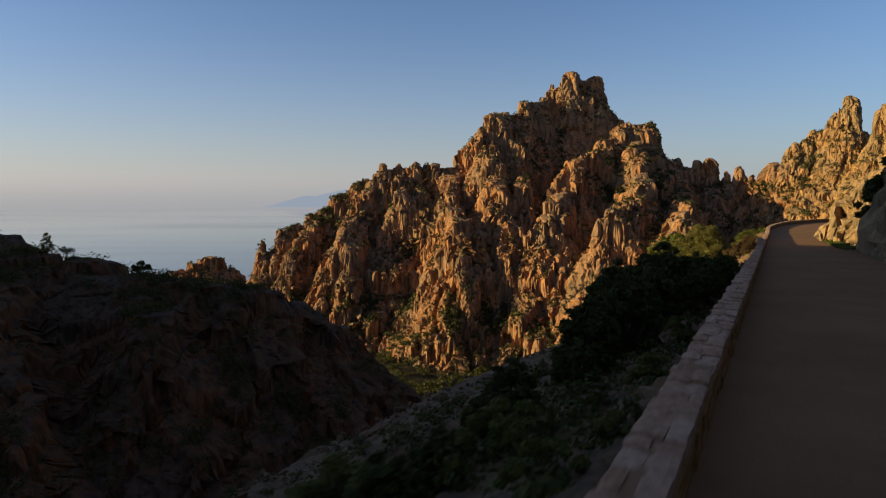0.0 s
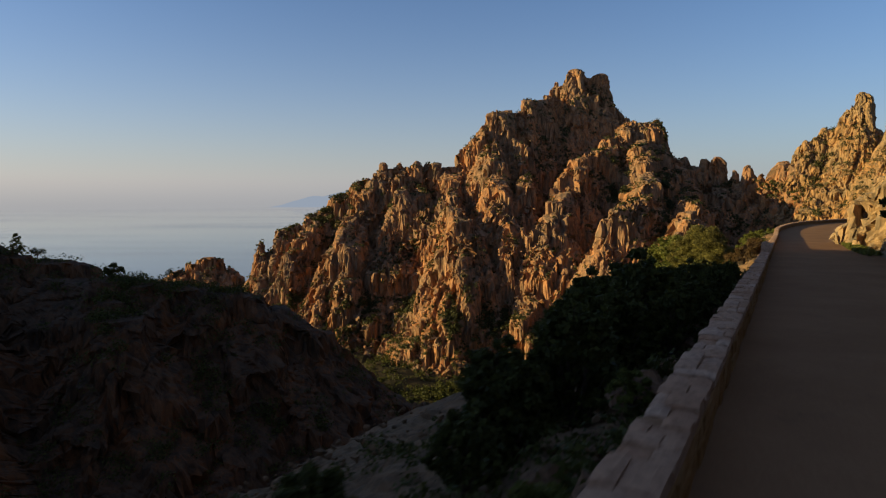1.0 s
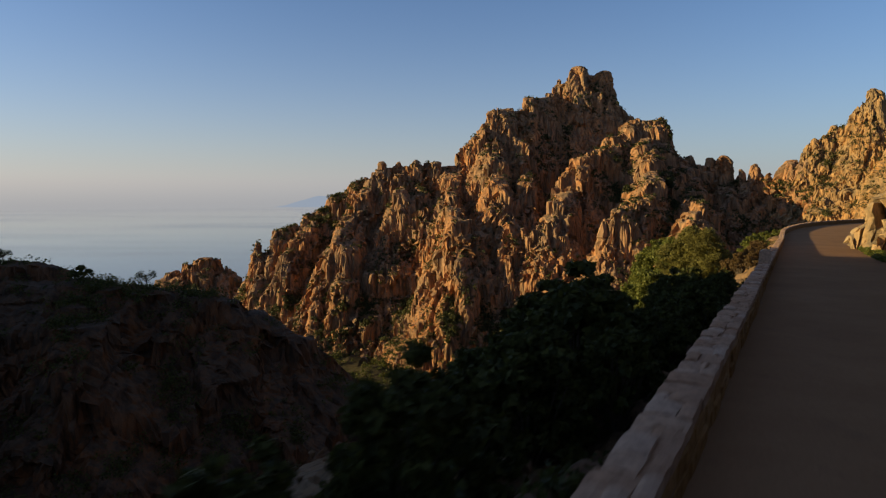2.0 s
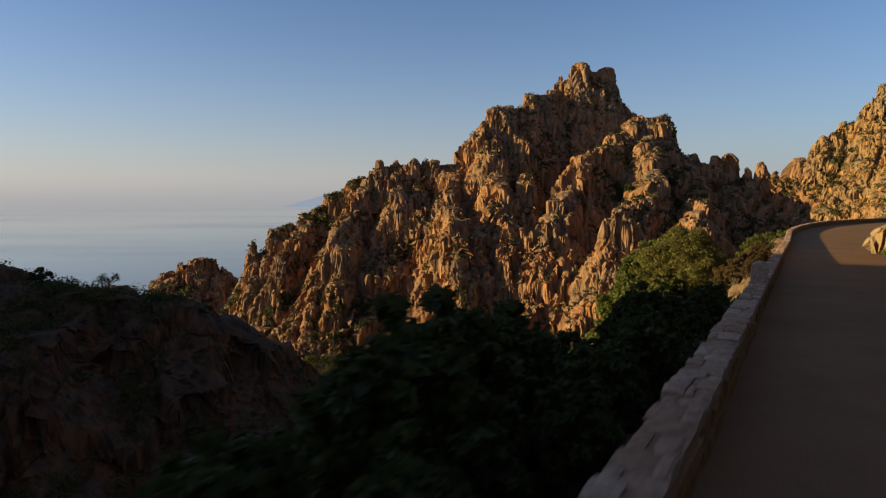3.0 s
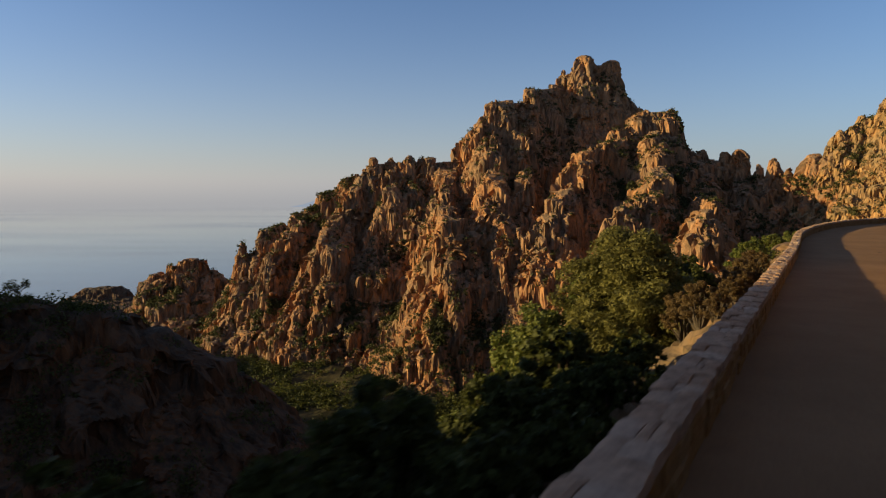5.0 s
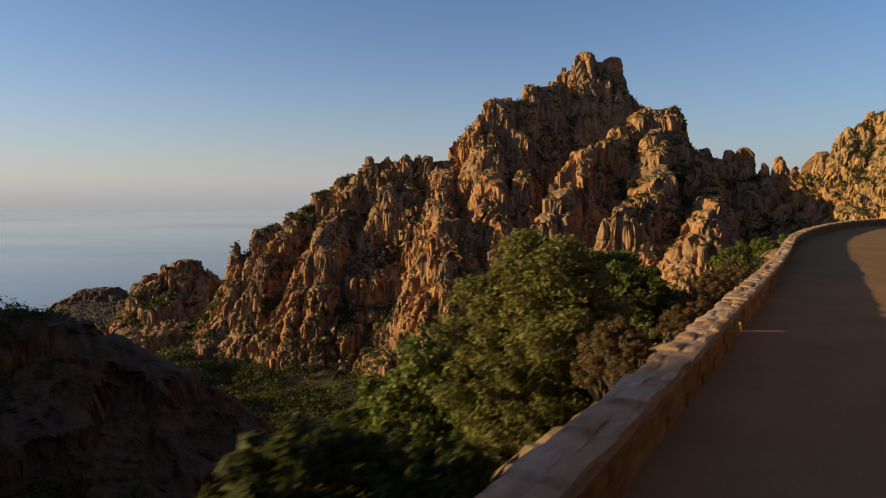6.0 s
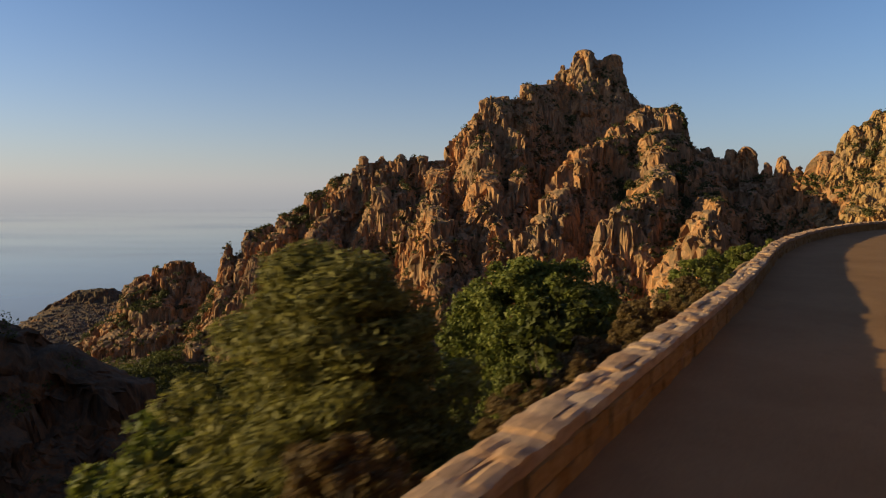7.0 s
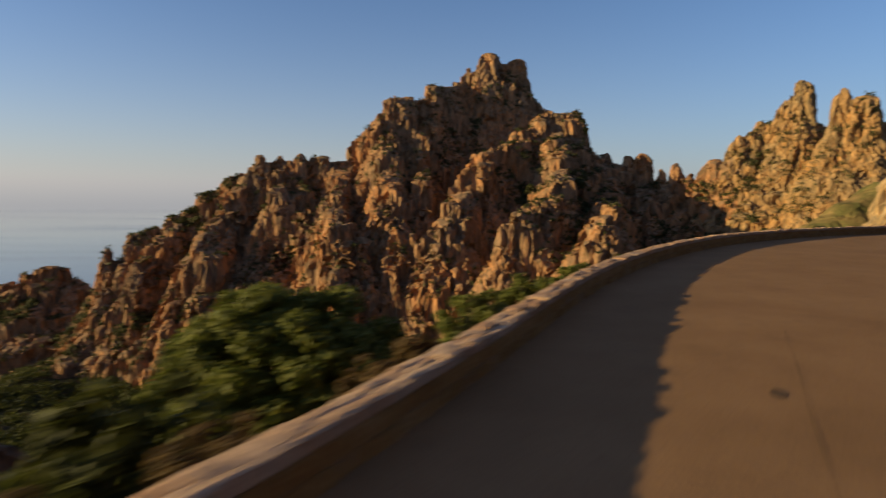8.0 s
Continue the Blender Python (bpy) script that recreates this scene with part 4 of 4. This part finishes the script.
for s_, lat_, dz_, size_ in ((97.5, -3.0, 0.35, 0.9), (102, -3.3, 0.3, 1.0), (12.5, -4.5, 0.0, 0.8), (9.0, -6.2, 0.0, 0.9), (16.5, -2.0, 0.0, 0.5), (107, -3.2, 0.2, 1.0), (7.4, -2.0, 0.1, 0.45), (9.6, -2.6, 0.0, 0.55), (11.2, -1.9, 0.1, 0.4), (23.2, -2.3, 0.5, 0.35)):
    set_on(copy_thing(mound, Matrix()), s_, lat_, dz_, s_ * 53, size_)


def scatter(name, label, verts, normals, need, count, radius, per, leaf, seed, material, keep=None, spread=0.0):
    """Scrub strewn over the ledges of a rock face, as one mass."""
    rg = np.random.default_rng(seed)
    w = np.clip((normals[:, 2] - need) * 3, 0, 1) * np.clip(0.35 + 1.6 * fbm(verts / 16.0, 3, seed), 0.02, 1)
    if keep is not None:
        w = w * keep(verts)
    at = rg.choice(len(verts), count, p=w / w.sum())
    v_all, f_all, base = [], [], 0
    r = radius * (0.45 + 1.1 * rg.random(count) ** 2)
    for i, rr in zip(at, r):
        x, y, z = verts[i] + np.array([rg.uniform(-spread, spread), rg.uniform(-spread, spread), 0.0])
        cl = [(x + rg.normal() * rr * 0.4, y + rg.normal() * rr * 0.4, z + rr * 0.35, rr * 0.8, rr * 0.8, rr * 0.6) for _ in range(2)]
        n_ = max(10, int(per * (rr / radius) ** 1.3))
        v, f = leaves(cl, n_, leaf, int(rg.integers(1 << 30)), 0.3, 0.6, 0.3)
        v_all.append(v)
        f_all.append(f + base)
        base += len(v)
    ob = new(name, mesh_from(name, np.concatenate(v_all), np.concatenate(f_all), material))
    tagged(ob, label, "scrub", kind="stuff")


front = np.where(massif_n[:, 1] < 0.15, 1.0, 0.03) * np.where(massif_v[:, 2] > -84, 1.0, 0.4) * np.where(massif_v[:, 2] < -62, 4.0, 1.0)
front *= np.where((massif_v[:, 2] > 78) | ((massif_v[:, 0] > 142) & (massif_v[:, 2] > 8)), 0.05, 1.0)
mz = massif_v[:, 2].reshape(800, 425)
around = sum(np.roll(mz, k, 0) for k in (-16, -11, -6, 6, 11, 16)) / 6
front *= 0.5 + np.clip((around - mz) / 2.5, 0, 2.5).ravel()
front *= np.where((massif_v[:, 0] < -52) & (massif_v[:, 1] > 422) & (massif_v[:, 2] > -40), 4.0, 1.0)
front *= np.where((massif_v[:, 0] > 88) & (massif_v[:, 2] > -5) & (massif_v[:, 1] < 408), 2.2, 1.0)
near_ground = np.where((gv[:, 0] > -190) & (gv[:, 0] < 90) & (gv[:, 1] > 60) & (gv[:, 1] < 430), 1.0, 0.0)
scatter("massif_scrub", "olive scrub clinging to the ledges of the massif", massif_v, massif_n, 0.12, 20000, 1.45, 13, 0.50, 51, FARSCRUB, lambda v: front)
scatter("spur_scrub", "dark scrub on the ledges of the shaded spur", spur_v, spur_n, 0.3, 2800, 1.9, 66, 0.21, 52, MAQUIS, lambda v: np.where(spur_n[:, 1] < 0.3, 1.0, 0.05))
scatter("slope_scrub", "low scrub among the rocks of the hillside", hv, hn, 0.3, 1300, 0.55, 66, 0.08, 53, MAQUIS, lambda v: (v[:, 2] > -30) * (hill_lat < -1.2) * 1.0)
scatter("verge_grass", "strip of green grass at the foot of the roadside rock", vv, verge_n, 0.3, 420, 0.16, 40, 0.05, 57, OAK)
scatter("spires_scrub", "olive scrub on the ledges of the spires", spires_v, spires_n, 0.2, 2200, 1.5, 30, 0.32, 56, FARSCRUB, lambda v: np.where(v[:, 2] > -40, 1.0, 0.1))
scatter("bank_scrub", "grass and scrub on the bank beyond the bend", beyond_v, beyond_n, 0.3, 700, 0.8, 60, 0.12, 54, FARSCRUB, lambda v: (v[:, 2] > -22) * (v[:, 1] < 165) * 1.0)
scatter("ravine_scrub", "thick scrub over the floor of the ravine", gv, np.tile((0.0, 0.0, 1.0), (len(gv), 1)), 0.3, 10000, 2.4, 21, 0.48, 55, MAQUIS, lambda v: near_ground * np.where((v[:, 0] > -160) & (v[:, 0] < 25) & (v[:, 1] > 185) & (v[:, 1] < 400), 6.0, 1.0), 3.5)

def rubble(name, label, count, seed, material):
    """Broken rocks strewn over the hillside beside the road, as one mass."""
    rg = np.random.default_rng(seed)
    bm = bmesh.new()
    bmesh.ops.create_icosphere(bm, subdivisions=1, radius=1.0)
    base_v = np.array([v.co[:] for v in bm.verts])
    base_f = np.array([[v.index for v in f.verts] for f in bm.faces])
    bm.free()
    vs, fs = [], []
    for k in range(count):
        near = rg.random() < 0.4
        s_ = rg.uniform(2, 62)
        lat = -WALL_W - (rg.uniform(0.15, 1.8) if near else rg.uniform(1.5, 24))
        size = rg.uniform(0.12, 0.42) if near and s_ < 26 else rg.uniform(0.07, 0.24) if near else 0.12 + 0.42 * rg.random() ** 2
        x, y, z = road_at(s_, lat)
        z = z + hillside_profile(np.array(s_), np.array(lat)) + (0.2 if near else 0.5) * size
        p = base_v * np.array([1.0, rg.uniform(0.55, 1.0), rg.uniform(0.45, 0.8)])
        for _ in range(9):
            cut = rg.normal(size=3)
            cut /= np.linalg.norm(cut)
            over = np.maximum(p @ cut - rg.uniform(0.2, 0.48), 0)
            p = p - over[:, None] * cut
        p = p + 0.10 * (np.stack([vnoise(p * 2.1 + 31.7 * k, 500 + i) for i in range(3)], 1))
        a = rg.uniform(0, math.tau)
        rot = np.array([[math.cos(a), -math.sin(a), 0], [math.sin(a), math.cos(a), 0], [0, 0, 1]])
        vs.append((p @ rot.T) * size + np.array([x, y, float(z)]))
        fs.append(base_f + k * len(base_v))
    tagged(new(name, mesh_from(name, np.concatenate(vs), np.concatenate(fs), material)), label, "rocks", kind="stuff")


rubble("slope_rocks", "broken grey granite rocks strewn below the parapet", 1100, 77, ROCK_NEAR)

def boulder(label, seed):
    """A broken granite block: a ball cut flat on many sides, its faces roughened."""
    rg = np.random.default_rng(seed)
    bm = bmesh.new()
    bmesh.ops.create_icosphere(bm, subdivisions=3, radius=1.0)
    p = np.array([v.co[:] for v in bm.verts]) * np.array([1.25, rg.uniform(0.7, 1.0), rg.uniform(0.6, 0.85)])
    for _ in range(16):
        cut = rg.normal(size=3)
        cut /= np.linalg.norm(cut)
        p -= np.maximum(p @ cut - rg.uniform(0.22, 0.5), 0)[:, None] * cut
    p += 0.10 * np.stack([fbm(p * 2.6 + 11.3 * seed, 4, 700 + i) for i in range(3)], 1)
    for v, co in zip(bm.verts, p):
        v.co = co
    me = bpy.data.meshes.new("boulder")
    bm.to_mesh(me)
    bm.free()
    me.materials.append(BOULDER)
    return tagged(new("boulder", me), label, "rock", "boulders beside the parapet")


BOULDER = rock_material("broken_granite", (0.26, 0.14, 0.072), (0.33, 0.195, 0.11), (0.19, 0.13, 0.085), 2.2)
kinds = [boulder("pinkish-grey broken granite block lodged against the parapet", 30 + k) for k in range(5)]
rng = random.Random(19)
places = [(24.6, -2.75, 0.35, 200, 1.0), (25.3, -2.1, 0.3, 30, 0.75), (23.6, -1.9, 0.3, 120, 0.7), (26.6, -2.6, 0.2, 70, 0.85), (22.6, -1.2, 0.35, 10, 0.6), (28.2, -2.2, 0.2, 160, 0.7), (19.2, -2.6, 0.15, 80, 0.8)]
s_ = 4.0
while s_ < 40:
    places.append((s_, rng.uniform(-0.95, -0.6), rng.uniform(0.3, 0.75), rng.uniform(0, 360), rng.uniform(0.28, 0.48)))
    if rng.random() < 0.6:
        places.append((s_ + rng.uniform(-0.5, 0.5), rng.uniform(-2.6, -1.2), rng.uniform(0.0, 0.2), rng.uniform(0, 360), rng.uniform(0.35, 0.7)))
    s_ += rng.uniform(0.55, 1.1)
for k, (s_, lat_, dz_, turn_, size_) in enumerate(places):
    set_on(kinds[k] if k < 5 else copy_thing(kinds[k % 5], Matrix()), s_, lat_, dz_, turn_, size_)

# lone trees on the spur's crest
small = pine_tree("small dark pine on the crest of the spur", 4.4, 2.8, 9000, 61, 1, 0.1, 120)
small.matrix_basis = pose(-94.4, 146.7, -12.0, 0, 0, 20)
crest_bush = broad_bush("crest_bush", "flat-topped dark bush on the crest of the spur", "bush", 2.6, 2.6, 6000, 62, MAQUIS, 0.11, 20)
crest_bush.matrix_basis = pose(-70.0, 142.1, -16.2)

# single trees and thickets that stand out on the knob of the massif
knob_tree = broad_bush("ridge_tree", "dark evergreen tree on the skyline of the massif", "tree", 2.3, 5.2, 2600, 63, MAQUIS, 0.22, 40)
knob_tree.matrix_basis = pose(138.0, 399.4, 33.0)
thicket = broad_bush("thicket", "olive thicket on a shelf of the massif", "bush", 4.2, 6.0, 3600, 64, FARSCRUB, 0.34, 60)
thicket.matrix_basis = pose(120.8, 349.7, 3.2)
copy_thing(thicket, Matrix()).matrix_basis = pose(96.5, 338.7, 1.0, 0, 0, 80) @ Matrix.Scale(0.8, 4)


def bare_tree(label, height, seed):
    """A small half-dead tree: a forked trunk and a spray of thin twigs with few leaves."""
    rng = random.Random(seed)
    root = tagged(new("bare_tree"), label, "tree")
    bm = bmesh.new()
    tips = []
    limb(bm, (0, 0, -1.0), (0.05, 0, height * 0.35), 0.12, 0.09)
    for k in range(16):
        a = k * 2.4 + rng.uniform(-0.3, 0.3)
        z0 = height * rng.uniform(0.05, 0.3)
        reach = height * rng.uniform(0.35, 0.62)
        mid = (0.5 * reach * math.cos(a), 0.5 * reach * math.sin(a), z0 + height * 0.16)
        limb(bm, (0.03, 0, z0), mid, 0.06, 0.04, 5)
        for _ in range(4):
            b = a + rng.uniform(-0.7, 0.7)
            tip = (reach * math.cos(b), reach * math.sin(b), mid[2] + height * rng.uniform(0.05, 0.36))
            limb(bm, mid, tip, 0.035, 0.012, 4)
            tips.append((*tip, 0.3, 0.3, 0.22))
    part("trunk", bm, BARK, root, "thin grey branches")
    v, f = leaves(tips, 1500, 0.08, seed, 0.2, 0.5)
    part_mesh("crown", mesh_from("crown", v, f, MAQUIS), root, "sparse dark leaves")
    return root


bare_tree("small sparse tree with bare twigs on the spur's crest", 3.4, 65).matrix_basis = pose(-55.9, 141.6, -17.5)
bare_tree("leafless spindly sapling beside a small pine", 2.6, 66).matrix_basis = pose(-90.0, 147.0, -13.0)

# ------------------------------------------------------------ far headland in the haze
def haze_glow_material():
    m, t, bsdf = node_mat("haze_glow")
    # the haze over the land is put in as a flat blue-grey glow
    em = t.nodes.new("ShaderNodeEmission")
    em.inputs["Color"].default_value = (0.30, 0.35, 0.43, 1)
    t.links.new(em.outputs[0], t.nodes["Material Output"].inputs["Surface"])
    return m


xs = np.linspace(-1330, -300, 90)
ys = np.linspace(4440, 4640, 9)
HX, HY = np.meshgrid(xs, ys, indexing="ij")
top = np.interp(xs, (-1330, -1250, -1100, -1004, -930, -850, -760, -675, -500, -300), (-106, -92, -46, -24, -26, -6, 14, 20, 30, 10))
hz = SEA_Z - 3 + (top[:, None] - SEA_Z) * np.clip(1 - np.abs(HY - 4540) / 100, 0, 1) ** 0.7
hp = np.stack([HX.ravel(), HY.ravel(), hz.ravel()], 1)
hp[:, 2] += 5 * fbm(hp / 45.0, 3, 19) * (hp[:, 2] > SEA_Z + 15)
tagged(new("backdrop_headland", mesh_from("backdrop_headland", hp, grid_faces(90, 9), haze_glow_material())), "backdrop headland glowing in the blue-grey of sea haze", "headland", kind="structure")

# ------------------------------------------------------------ marks on the road
road_strip("road_crack", "thin dark crack along the asphalt", np.arange(78, 91, 0.3), lambda v: 3.95 + 0.03 * (v - 84) + 0.012 * math.sin(v * 1.3), lambda v: 0.004 + 0.002 * math.sin(v * 2.3), CRACK)
road_strip("pothole_patch", "small dark patch in the asphalt", np.linspace(86.5, 86.9, 7), lambda v: 3.72, lambda v: 0.10 * math.sqrt(max(0.02, 1 - ((v - 86.7) / 0.2) ** 2)), CRACK)
